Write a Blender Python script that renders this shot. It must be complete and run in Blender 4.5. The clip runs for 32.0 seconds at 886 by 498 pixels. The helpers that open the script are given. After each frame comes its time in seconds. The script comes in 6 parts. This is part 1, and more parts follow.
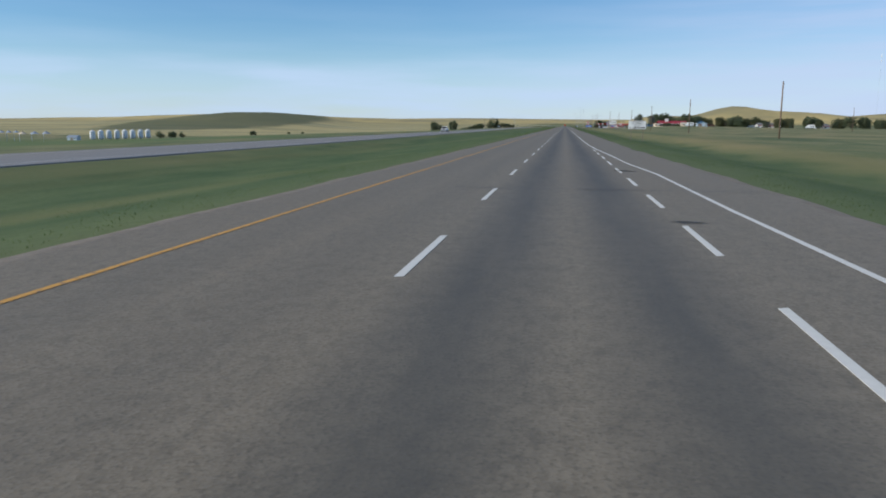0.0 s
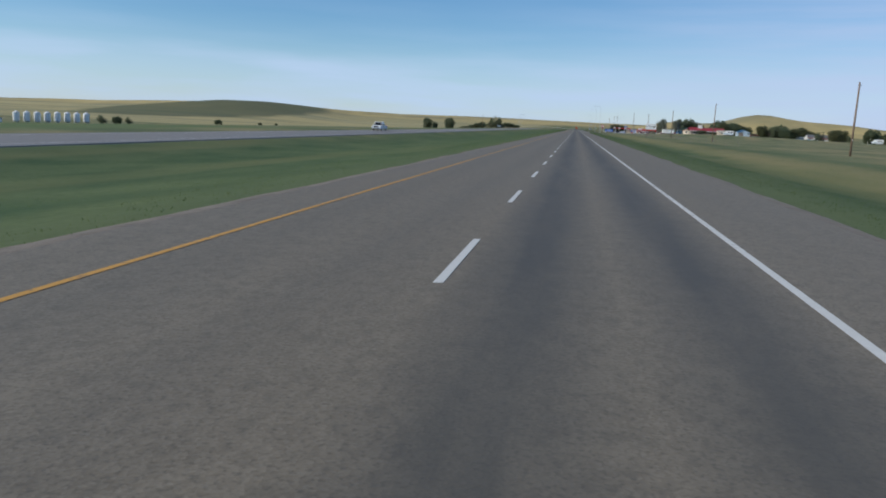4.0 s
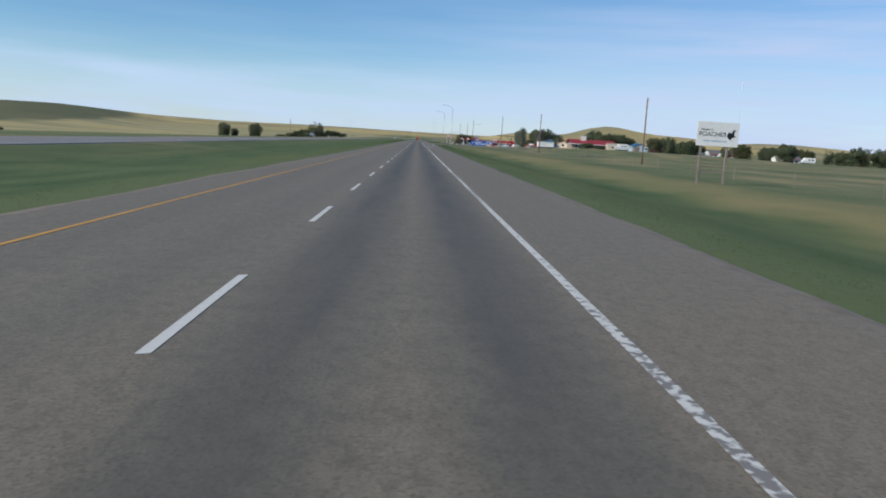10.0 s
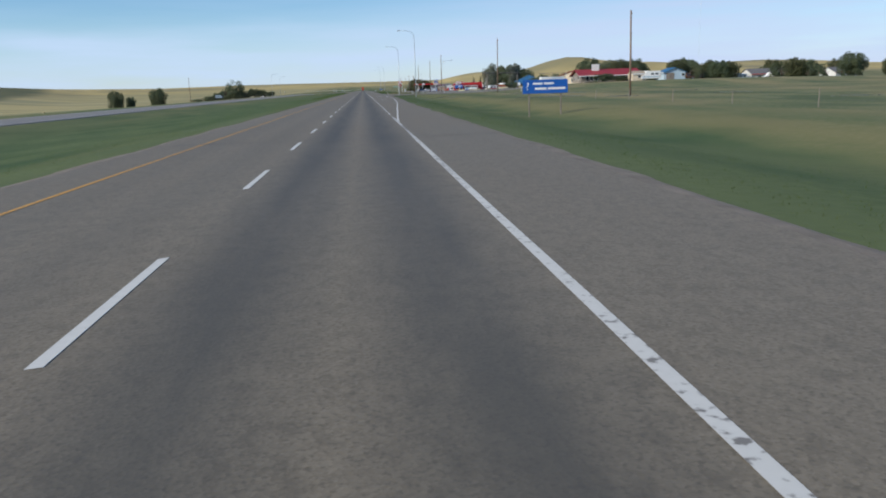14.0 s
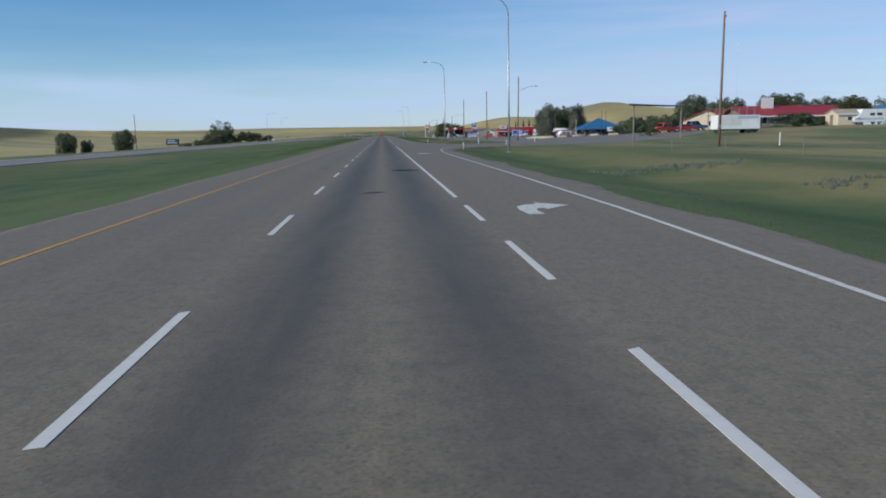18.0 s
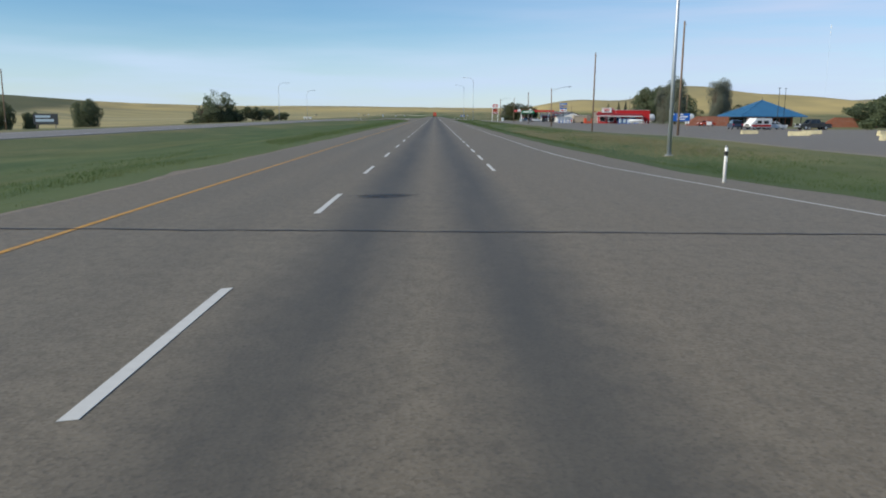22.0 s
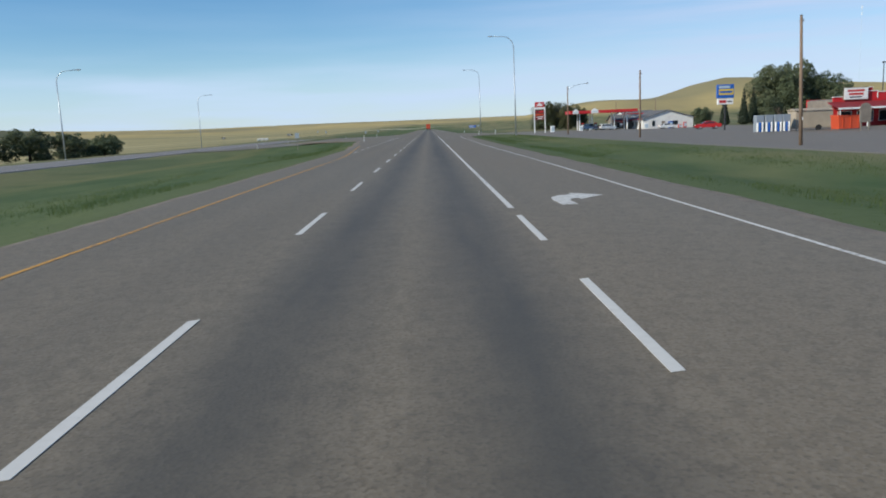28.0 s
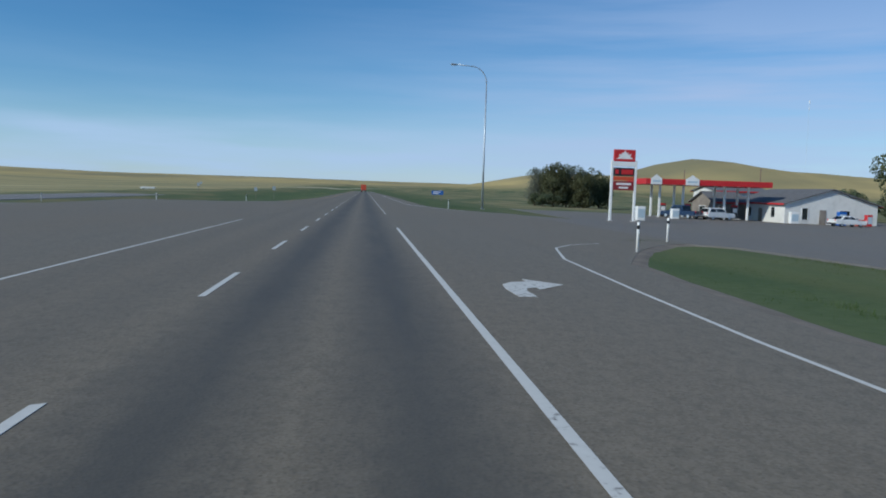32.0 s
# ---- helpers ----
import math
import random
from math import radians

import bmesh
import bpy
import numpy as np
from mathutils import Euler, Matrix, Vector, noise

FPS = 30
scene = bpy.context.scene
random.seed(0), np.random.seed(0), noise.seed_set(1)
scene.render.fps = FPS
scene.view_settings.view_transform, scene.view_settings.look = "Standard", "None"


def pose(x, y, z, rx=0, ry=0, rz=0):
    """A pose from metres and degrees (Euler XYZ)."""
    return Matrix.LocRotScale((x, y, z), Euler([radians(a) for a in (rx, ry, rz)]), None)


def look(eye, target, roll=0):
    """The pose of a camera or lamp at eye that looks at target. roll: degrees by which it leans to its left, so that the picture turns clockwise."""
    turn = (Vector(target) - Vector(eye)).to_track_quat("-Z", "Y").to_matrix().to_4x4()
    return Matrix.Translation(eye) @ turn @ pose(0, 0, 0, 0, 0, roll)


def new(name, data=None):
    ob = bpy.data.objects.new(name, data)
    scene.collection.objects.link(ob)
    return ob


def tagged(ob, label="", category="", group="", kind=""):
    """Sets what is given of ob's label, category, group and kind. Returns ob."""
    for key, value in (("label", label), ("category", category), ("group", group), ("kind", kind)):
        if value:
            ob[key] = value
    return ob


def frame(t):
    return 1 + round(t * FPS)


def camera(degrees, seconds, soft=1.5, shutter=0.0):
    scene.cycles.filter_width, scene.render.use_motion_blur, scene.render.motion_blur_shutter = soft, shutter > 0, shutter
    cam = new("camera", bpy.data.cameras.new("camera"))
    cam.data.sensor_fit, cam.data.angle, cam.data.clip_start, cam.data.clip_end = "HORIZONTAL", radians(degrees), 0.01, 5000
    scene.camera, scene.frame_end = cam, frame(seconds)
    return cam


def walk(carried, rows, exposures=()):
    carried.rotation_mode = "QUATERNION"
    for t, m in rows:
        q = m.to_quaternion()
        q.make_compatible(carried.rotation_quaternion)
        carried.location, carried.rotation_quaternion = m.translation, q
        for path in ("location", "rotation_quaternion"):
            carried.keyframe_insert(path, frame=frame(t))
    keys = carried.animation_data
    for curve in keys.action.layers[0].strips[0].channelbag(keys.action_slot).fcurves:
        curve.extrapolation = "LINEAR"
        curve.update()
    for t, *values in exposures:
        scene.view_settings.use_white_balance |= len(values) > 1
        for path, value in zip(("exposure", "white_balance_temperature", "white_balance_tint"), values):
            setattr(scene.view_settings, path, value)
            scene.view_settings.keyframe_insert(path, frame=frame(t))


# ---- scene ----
cam = camera(61.0, 32.0, soft=1.9)
walk(cam, [
    (0, pose(-0.05, -0.10, 1.70, 80.62, -0.38, 9.08)),
    (0.5, pose(-0.16, 13.59, 1.70, 79.74, -0.29, 8.17)),
    (1, pose(-0.23, 27.27, 1.70, 79.56, -0.29, 7.96)),
    (1.5, pose(-0.32, 40.87, 1.70, 79.48, 0.27, 8.29)),
    (2, pose(-0.37, 54.48, 1.70, 79.75, 1.25, 7.95)),
    (2.5, pose(-0.43, 68.13, 1.70, 80.95, 0.68, 7.81)),
    (3, pose(-0.50, 81.80, 1.70, 81.07, -0.60, 8.17)),
    (3.5, pose(-0.52, 94.97, 1.70, 80.34, -2.13, 9.24)),
    (5.5, pose(-0.40, 150.02, 1.70, 81.17, -2.58, 10.91)),
    (6, pose(-0.31, 164.17, 1.70, 81.21, -2.01, 11.46)),
    (6.5, pose(-0.29, 177.63, 1.70, 81.48, -1.76, 12.11)),
    (7, pose(-0.23, 191.09, 1.70, 81.44, -0.92, 12.65)),
    (7.5, pose(-0.26, 204.68, 1.70, 81.45, -1.07, 13.14)),
    (8, pose(-0.25, 218.27, 1.70, 81.17, -1.35, 12.96)),
    (8.5, pose(-0.14, 231.79, 1.70, 80.79, -1.77, 11.71)),
    (9, pose(0.01, 245.32, 1.70, 79.84, -2.03, 6.94)),
    (9.5, pose(0.07, 258.93, 1.70, 80.32, -2.55, 2.92)),
    (10, pose(0.10, 272.57, 1.70, 81.76, -3.38, -1.93)),
    (10.5, pose(0.18, 286.09, 1.70, 81.08, -3.19, -4.05)),
    (11, pose(0.21, 299.60, 1.70, 80.58, -2.29, -5.41)),
    (11.5, pose(0.23, 313.25, 1.70, 79.60, -1.22, -6.37)),
    (12, pose(0.19, 326.90, 1.70, 78.62, 0.43, -7.02)),
    (12.5, pose(0.25, 340.48, 1.70, 78.22, 0.84, -7.16)),
    (13, pose(0.31, 354.06, 1.70, 77.98, 1.43, -6.90)),
    (13.5, pose(0.36, 367.62, 1.70, 77.70, 1.30, -6.19)),
    (15.5, pose(0.36, 422.04, 1.70, 78.65, 3.69, -5.31)),
    (16, pose(0.25, 435.58, 1.70, 78.71, 3.95, -5.50)),
    (16.5, pose(0.18, 449.14, 1.70, 79.64, 4.43, -6.14)),
    (17, pose(0.17, 462.75, 1.70, 79.24, 4.57, -5.72)),
    (17.5, pose(0.12, 476.36, 1.70, 80.33, 2.57, -3.66)),
    (18, pose(0.14, 489.91, 1.70, 81.22, 1.09, -4.60)),
    (18.5, pose(0.24, 503.36, 1.70, 80.84, 0.90, -4.43)),
    (19, pose(0.21, 516.83, 1.70, 81.01, 0.53, -3.97)),
    (19.5, pose(0.28, 530.37, 1.70, 81.11, 0.46, -3.06)),
    (20, pose(0.31, 543.92, 1.70, 81.41, 0.09, -2.19)),
    (20.5, pose(0.22, 557.52, 1.70, 81.24, -0.12, -1.68)),
    (21, pose(0.25, 570.98, 1.70, 80.39, -0.00, -0.68)),
    (21.5, pose(0.23, 584.50, 1.70, 80.65, -0.31, -1.13)),
    (22, pose(0.19, 598.07, 1.70, 79.90, -0.48, -0.60)),
    (22.5, pose(0.23, 611.61, 1.70, 79.68, -0.84, -0.14)),
    (23, pose(0.20, 625.15, 1.70, 79.77, -1.67, 0.76)),
    (23.5, pose(0.24, 638.61, 1.70, 80.47, -1.27, 0.73)),
    (24, pose(0.29, 652.05, 1.70, 81.43, -2.21, -4.64)),
    (24.5, pose(0.44, 665.46, 1.70, 84.83, -2.59, -13.75)),
    (26.5, pose(0.31, 719.91, 1.70, 85.40, -1.66, -16.41)),
    (27, pose(0.43, 733.30, 1.70, 83.38, 0.72, -11.45)),
    (27.5, pose(0.42, 746.77, 1.70, 82.67, 1.08, -8.07)),
    (28, pose(0.44, 760.40, 1.70, 80.77, 2.44, -1.06)),
    (28.5, pose(0.46, 773.93, 1.70, 80.55, 2.52, 1.55)),
    (29, pose(0.53, 787.39, 1.70, 79.64, 2.25, 2.07)),
    (29.5, pose(0.65, 801.30, 1.70, 80.03, 1.73, 1.75)),
    (30, pose(0.63, 815.29, 1.70, 80.72, 1.65, 1.12)),
    (30.5, pose(0.56, 828.96, 1.70, 82.70, 0.13, -0.26)),
    (31, pose(0.48, 842.62, 1.70, 84.16, -0.56, -1.42)),
    (31.5, pose(0.54, 856.07, 1.70, 84.89, -0.59, -3.56)),
    (32, pose(0.56, 869.47, 1.70, 85.61, -1.82, -5.94)),
], exposures=[(0, 0.28, 6030, 5), (1, 0.16, 5880, 5), (3, 0.12, 5880, 5), (6, 0.3, 6130, 5), (8, 0.32, 6130, 5), (9, 0.34, 6080, 5), (11, 0.24, 6080, 6), (12, 0.4, 6180, 6), (13, 0.38, 6130, 6), (16, 0.3, 6080, 6), (17, 0.36, 6230, 6), (18, 0.12, 5830, 5), (19, 0.26, 5980, 4), (20, 0.26, 5880, 4), (22, 0.36, 6280, 4), (24, 0.19, 5930, 4), (27, 0.26, 6030, 4), (28, 0.36, 6180, 4), (30, 0.24, 5830, 2), (31, -0.02, 5580, 1), (32, -0.02, 5530, 1)])

# ---- light ----
SUN_ELEV, SUN_AZ = radians(30), radians(-115)   # the sun stands to the left and a little behind
world = bpy.data.worlds.new("sky")
scene.world = world
world.use_nodes = True
wn, wl = world.node_tree.nodes, world.node_tree.links
sky = wn.new("ShaderNodeTexSky")
sky.sky_type = "NISHITA"
sky.sun_disc = False
sky.sun_elevation, sky.sun_rotation = SUN_ELEV, SUN_AZ
sky.altitude, sky.air_density, sky.dust_density, sky.ozone_density = 750, 1.0, 0.3, 3.5
# a thin bank of high cloud and haze low over the horizon
tc = wn.new("ShaderNodeTexCoord")
sep = wn.new("ShaderNodeSeparateXYZ")
wl.new(tc.outputs["Generated"], sep.inputs[0])
ramp = wn.new("ShaderNodeValToRGB")
ramp.color_ramp.elements[0].position, ramp.color_ramp.elements[0].color = 0.0, (0.8, 0.8, 0.8, 1)
ramp.color_ramp.elements[1].position, ramp.color_ramp.elements[1].color = 0.40, (0, 0, 0, 1)
for pos, val in ((0.03, 0.72), (0.058, 0.74), (0.072, 0.58), (0.085, 0.30), (0.12, 0.14), (0.2, 0.04)):
    e = ramp.color_ramp.elements.new(pos)
    e.color = (val, val, val, 1)
wl.new(sep.outputs["Z"], ramp.inputs[0])
cmap = wn.new("ShaderNodeMapping")
cmap.inputs["Scale"].default_value = (3, 3, 26)
wl.new(tc.outputs["Generated"], cmap.inputs[0])
cn = wn.new("ShaderNodeTexNoise")
cn.inputs["Scale"].default_value, cn.inputs["Detail"].default_value = 1.3, 4
wl.new(cmap.outputs[0], cn.inputs["Vector"])
cr = wn.new("ShaderNodeMapRange")
cr.inputs[1].default_value, cr.inputs[2].default_value, cr.inputs[3].default_value, cr.inputs[4].default_value = 0.38, 0.66, 0.62, 1.2
wl.new(cn.outputs[0], cr.inputs[0])
cm = wn.new("ShaderNodeMath")
cm.operation = "MULTIPLY"
cm.use_clamp = True
wl.new(ramp.outputs[0], cm.inputs[0])
wl.new(cr.outputs[0], cm.inputs[1])
cmix = wn.new("ShaderNodeMix")
cmix.data_type = "RGBA"
wl.new(cm.outputs[0], cmix.inputs[0])
hs = wn.new("ShaderNodeHueSaturation")
hs.inputs["Saturation"].default_value, hs.inputs["Value"].default_value = 1.22, 1.16
wl.new(sky.outputs[0], hs.inputs["Color"])
wl.new(hs.outputs[0], cmix.inputs[6])
cmix.inputs[7].default_value = (6.0, 7.1, 9.1, 1)
# long wisps of lilac-white cirrus on the side away from the sun
wmap = wn.new("ShaderNodeMapping")
wmap.inputs["Scale"].default_value, wmap.inputs["Rotation"].default_value = (2.2, 2.2, 30), (0.02, 0.05, 0)
wl.new(tc.outputs["Generated"], wmap.inputs[0])
wisp = wn.new("ShaderNodeTexNoise")
wisp.inputs["Scale"].default_value, wisp.inputs["Detail"].default_value, wisp.inputs["Roughness"].default_value = 1.0, 6, 0.55
wl.new(wmap.outputs[0], wisp.inputs["Vector"])
factors = []
for source, a, b, lo, hi in ((wisp.outputs[0], 0.36, 0.62, 0.25, 0.75), (sep.outputs["X"], -0.15, 0.42, 0.0, 1.0), (sep.outputs["Z"], 0.13, 0.30, 1.0, 0.25)):
    mr = wn.new("ShaderNodeMapRange")
    mr.inputs[1].default_value, mr.inputs[2].default_value, mr.inputs[3].default_value, mr.inputs[4].default_value = a, b, lo, hi
    wl.new(source, mr.inputs[0])
    factors.append(mr.outputs[0])
for k in (1, 2):
    mul = wn.new("ShaderNodeMath")
    mul.operation = "MULTIPLY"
    wl.new(factors[0], mul.inputs[0])
    wl.new(factors[k], mul.inputs[1])
    factors[0] = mul.outputs[0]
cirrus = wn.new("ShaderNodeMix")
cirrus.data_type = "RGBA"
wl.new(factors[0], cirrus.inputs[0])
wl.new(cmix.outputs[2], cirrus.inputs[6])
cirrus.inputs[7].default_value = (6.0, 6.5, 8.6, 1)
bg = wn["Background"]
wl.new(cirrus.outputs[2], bg.inputs[0])
bg.inputs[1].default_value = 0.080

sun = new("sun", bpy.data.lights.new("sun", "SUN"))
sun.data.energy, sun.data.angle, sun.data.color = 3.75, radians(1.5), (1.0, 0.87, 0.71)
to_sun = Vector((math.sin(SUN_AZ) * math.cos(SUN_ELEV), math.cos(SUN_AZ) * math.cos(SUN_ELEV), math.sin(SUN_ELEV)))
sun.matrix_world = look(to_sun * 100, (0, 0, 0))


# ---- materials ----
def paint(name, color, rough=0.6, metal=0.0, var=0.12, scale=3.0, bump=0.0, spec=0.5, dirt=0.0):
    """A surface of one colour with two scales of variation, and dirt in patches."""
    m = bpy.data.materials.new(name)
    m.use_nodes = True
    n, l = m.node_tree.nodes, m.node_tree.links
    p = n["Principled BSDF"]
    p.inputs["Roughness"].default_value, p.inputs["Metallic"].default_value = rough, metal
    p.inputs["Specular IOR Level"].default_value = spec
    co = n.new("ShaderNodeTexCoord")
    a, b = n.new("ShaderNodeTexNoise"), n.new("ShaderNodeTexNoise")
    a.inputs["Scale"].default_value, a.inputs["Detail"].default_value = scale * 0.35, 3
    b.inputs["Scale"].default_value, b.inputs["Detail"].default_value = scale * 6, 2
    l.new(co.outputs["Object"], a.inputs[0])
    l.new(co.outputs["Object"], b.inputs[0])
    s = n.new("ShaderNodeMath")
    s.operation = "MULTIPLY_ADD"
    s.inputs[1].default_value = 0.4
    l.new(b.outputs[0], s.inputs[0])
    l.new(a.outputs[0], s.inputs[2])
    info = n.new("ShaderNodeObjectInfo")
    s2 = n.new("ShaderNodeMath")
    s2.operation = "MULTIPLY_ADD"
    s2.inputs[1].default_value = 0.12
    l.new(info.outputs["Random"], s2.inputs[0])
    l.new(s.outputs[0], s2.inputs[2])
    r = n.new("ShaderNodeMapRange")
    r.inputs[1].default_value, r.inputs[2].default_value = 0.45, 1.05
    r.inputs[3].default_value, r.inputs[4].default_value = 1 - var, 1 + var
    l.new(s2.outputs[0], r.inputs[0])
    h = n.new("ShaderNodeHueSaturation")
    h.inputs["Color"].default_value = (*color, 1)
    l.new(r.outputs[0], h.inputs["Value"])
    out = h.outputs[0]
    if dirt:
        d = n.new("ShaderNodeTexNoise")
        d.inputs["Scale"].default_value, d.inputs["Detail"].default_value = scale, 6
        l.new(co.outputs["Object"], d.inputs[0])
        dr = n.new("ShaderNodeMapRange")
        dr.inputs[1].default_value, dr.inputs[2].default_value, dr.inputs[4].default_value = 0.5, 0.75, dirt
        l.new(d.outputs[0], dr.inputs[0])
        mx = n.new("ShaderNodeMix")
        mx.data_type = "RGBA"
        l.new(dr.outputs[0], mx.inputs[0])
        l.new(out, mx.inputs[6])
        mx.inputs[7].default_value = (0.14, 0.11, 0.08, 1)
        out = mx.outputs[2]
    l.new(out, p.inputs["Base Color"])
    if bump:
        bm_ = n.new("ShaderNodeBump")
        bm_.inputs["Strength"].default_value = bump
        bm_.inputs["Distance"].default_value = 0.02
        l.new(b.outputs[0], bm_.inputs["Height"])
        l.new(bm_.outputs[0], p.inputs["Normal"])
    return m


def noise_node(m, scale, detail=3, stretch=None):
    n, l = m.node_tree.nodes, m.node_tree.links
    co = n.new("ShaderNodeTexCoord")
    t = n.new("ShaderNodeTexNoise")
    t.inputs["Scale"].default_value, t.inputs["Detail"].default_value = scale, detail
    if stretch:
        mp = n.new("ShaderNodeMapping")
        mp.inputs["Scale"].default_value = stretch
        l.new(co.outputs["Object"], mp.inputs[0])
        l.new(mp.outputs[0], t.inputs[0])
    else:
        l.new(co.outputs["Object"], t.inputs[0])
    return t.outputs[0]


def remap(m, sock, a, b, c, d):
    r = m.node_tree.nodes.new("ShaderNodeMapRange")
    for i, v in zip((1, 2, 3, 4), (a, b, c, d)):
        r.inputs[i].default_value = v
    m.node_tree.links.new(sock, r.inputs[0])
    return r.outputs[0]


def blend(m, fac, a, b, mode="MIX"):
    x = m.node_tree.nodes.new("ShaderNodeMix")
    x.data_type, x.blend_type = "RGBA", mode
    for i, v in ((0, fac), (6, a), (7, b)):
        if isinstance(v, (int, float)):
            x.inputs[i].default_value = v
        elif isinstance(v, tuple):
            x.inputs[i].default_value = (*v, 1)
        else:
            m.node_tree.links.new(v, x.inputs[i])
    return x.outputs[2]


def calc(m, op, a, b):
    x = m.node_tree.nodes.new("ShaderNodeMath")
    x.operation = op
    for i, v in ((0, a), (1, b)):
        if isinstance(v, (int, float)):
            x.inputs[i].default_value = v
        else:
            m.node_tree.links.new(v, x.inputs[i])
    return x.outputs[0]


def surface(m, color, rough=0.9, height=None, strength=0.3, dist=0.02, spec=0.3):
    n, l = m.node_tree.nodes, m.node_tree.links
    p = n["Principled BSDF"]
    p.inputs["Roughness"].default_value = rough
    p.inputs["Specular IOR Level"].default_value = spec
    l.new(color, p.inputs["Base Color"])
    if height is not None:
        b = n.new("ShaderNodeBump")
        b.inputs["Strength"].default_value, b.inputs["Distance"].default_value = strength, dist
        l.new(height, b.inputs["Height"])
        l.new(b.outputs[0], p.inputs["Normal"])


def blank(name):
    m = bpy.data.materials.new(name)
    m.use_nodes = True
    return m


def x_of(m):
    n = m.node_tree.nodes
    co, s = n.new("ShaderNodeTexCoord"), n.new("ShaderNodeSeparateXYZ")
    m.node_tree.links.new(co.outputs["Object"], s.inputs[0])
    return s.outputs


def asphalt(name, base, tracks=()):
    """Chip-seal asphalt: stones, blotches, bitumen worn smooth in the wheel tracks."""
    m = blank(name)
    xyz = x_of(m)
    fine = noise_node(m, 26, 2)
    chips = m.node_tree.nodes.new("ShaderNodeTexVoronoi")
    chips.inputs["Scale"].default_value = 34
    co = m.node_tree.nodes.new("ShaderNodeTexCoord")
    m.node_tree.links.new(co.outputs["Object"], chips.inputs["Vector"])
    mid = noise_node(m, 2.2, 5)
    big = noise_node(m, 0.12, 4, (1, 0.25, 1))
    streak = noise_node(m, 1.1, 3, (1.6, 0.05, 1))
    rough_k = noise_node(m, 1.4, 5, (1.5, 0.16, 1))
    col = blend(m, remap(m, mid, 0.3, 0.7, 0, 1), tuple(c * 0.86 for c in base), tuple(c * 1.12 for c in base))
    col = blend(m, remap(m, big, 0.35, 0.65, 0, 0.55), col, tuple(c * k for c, k in zip(base, (1.12, 1.0, 0.86))))
    col = blend(m, remap(m, streak, 0.4, 0.7, 0, 0.35), col, tuple(c * 0.78 for c in base))
    col = blend(m, remap(m, chips.outputs["Color"], 0.2, 1.0, 0, 0.7), col, tuple(c * 1.4 for c in base))
    col = blend(m, remap(m, fine, 0.52, 0.68, 0, 0.55), col, tuple(c * 0.5 for c in base))
    flecks = noise_node(m, 8, 4, (1, 0.6, 1))
    col = blend(m, remap(m, flecks, 0.52, 0.66, 0, 0.4), col, tuple(c * 0.62 for c in base))
    col = blend(m, remap(m, flecks, 0.44, 0.34, 0, 0.35), col, tuple(c * 1.3 for c in base))
    for x0, half, k in tracks:
        d = calc(m, "ABSOLUTE", calc(m, "SUBTRACT", xyz[0], x0), 0)
        d = calc(m, "ADD", d, calc(m, "MULTIPLY", calc(m, "SUBTRACT", mid, 0.5), 0.35))
        w = remap(m, d, half * 1.5, half * 0.25, 0, k)
        w = calc(m, "MULTIPLY", w, remap(m, calc(m, "ADD", calc(m, "MULTIPLY", big, 0.5), calc(m, "MULTIPLY", rough_k, 0.5)), 0.36, 0.62, 0.6, 1.08))
        col = blend(m, w, col, (base[0] * 0.40, base[1] * 0.44, base[2] * 0.52))
    surface(m, col, 0.68, chips.outputs["Distance"], 0.25, 0.006, 0.4)
    return m


M_ROAD = asphalt("chip_seal_asphalt", (0.164, 0.143, 0.107), ((-0.9, 0.62, 0.82), (1.05, 0.62, 0.82), (-4.6, 0.5, 0.16), (-2.9, 0.5, 0.16)))
M_LOT = asphalt("lot_asphalt", (0.172, 0.155, 0.128))
M_OPP = asphalt("far_carriageway_asphalt", (0.20, 0.19, 0.18))


def worn_paint(name, color, wear):
    m = blank(name)
    a, b = noise_node(m, 9, 5), noise_node(m, 0.35, 3, (1, 0.3, 1))
    w = calc(m, "ADD", a, calc(m, "MULTIPLY", b, 0.7))
    col = blend(m, remap(m, a, 0.3, 0.75, 0, 0.3), color, tuple(c * 0.72 for c in color))
    col = blend(m, remap(m, w, wear, wear + 0.1, 0, 0.85), col, (0.13, 0.12, 0.11))
    surface(m, col, 0.7, a, 0.2, 0.004, 0.4)
    return m


M_WHITE_LINE = worn_paint("white_road_paint", (0.60, 0.60, 0.57), 0.98)
M_WORN_LINE = worn_paint("worn_white_road_paint", (0.58, 0.58, 0.55), 0.87)
M_YELLOW_LINE = worn_paint("yellow_road_paint", (0.52, 0.285, 0.06), 0.93)
M_TAR = paint("crack_sealant", (0.018, 0.018, 0.020), 0.55, var=0.3, scale=2)


def stain_material():
    """Oil soaked into the surface: patchy, fading out towards the rim."""
    m = blank("oil_stain")
    n, l = m.node_tree.nodes, m.node_tree.links
    xyz = x_of(m)
    d = calc(m, "SQRT", calc(m, "ADD", calc(m, "MULTIPLY", xyz[0], xyz[0]), calc(m, "MULTIPLY", xyz[1], xyz[1])), 0)
    a = calc(m, "ADD", noise_node(m, 2.6, 5), calc(m, "MULTIPLY", noise_node(m, 9.0, 3), 0.35))
    a = calc(m, "SUBTRACT", a, calc(m, "MULTIPLY", d, 0.62))
    p = n["Principled BSDF"]
    p.inputs["Base Color"].default_value = (0.035, 0.033, 0.032, 1)
    p.inputs["Roughness"].default_value = 0.6
    l.new(remap(m, a, 0.22, 0.52, 0, 0.6), p.inputs["Alpha"])
    return m


M_OIL = stain_material()


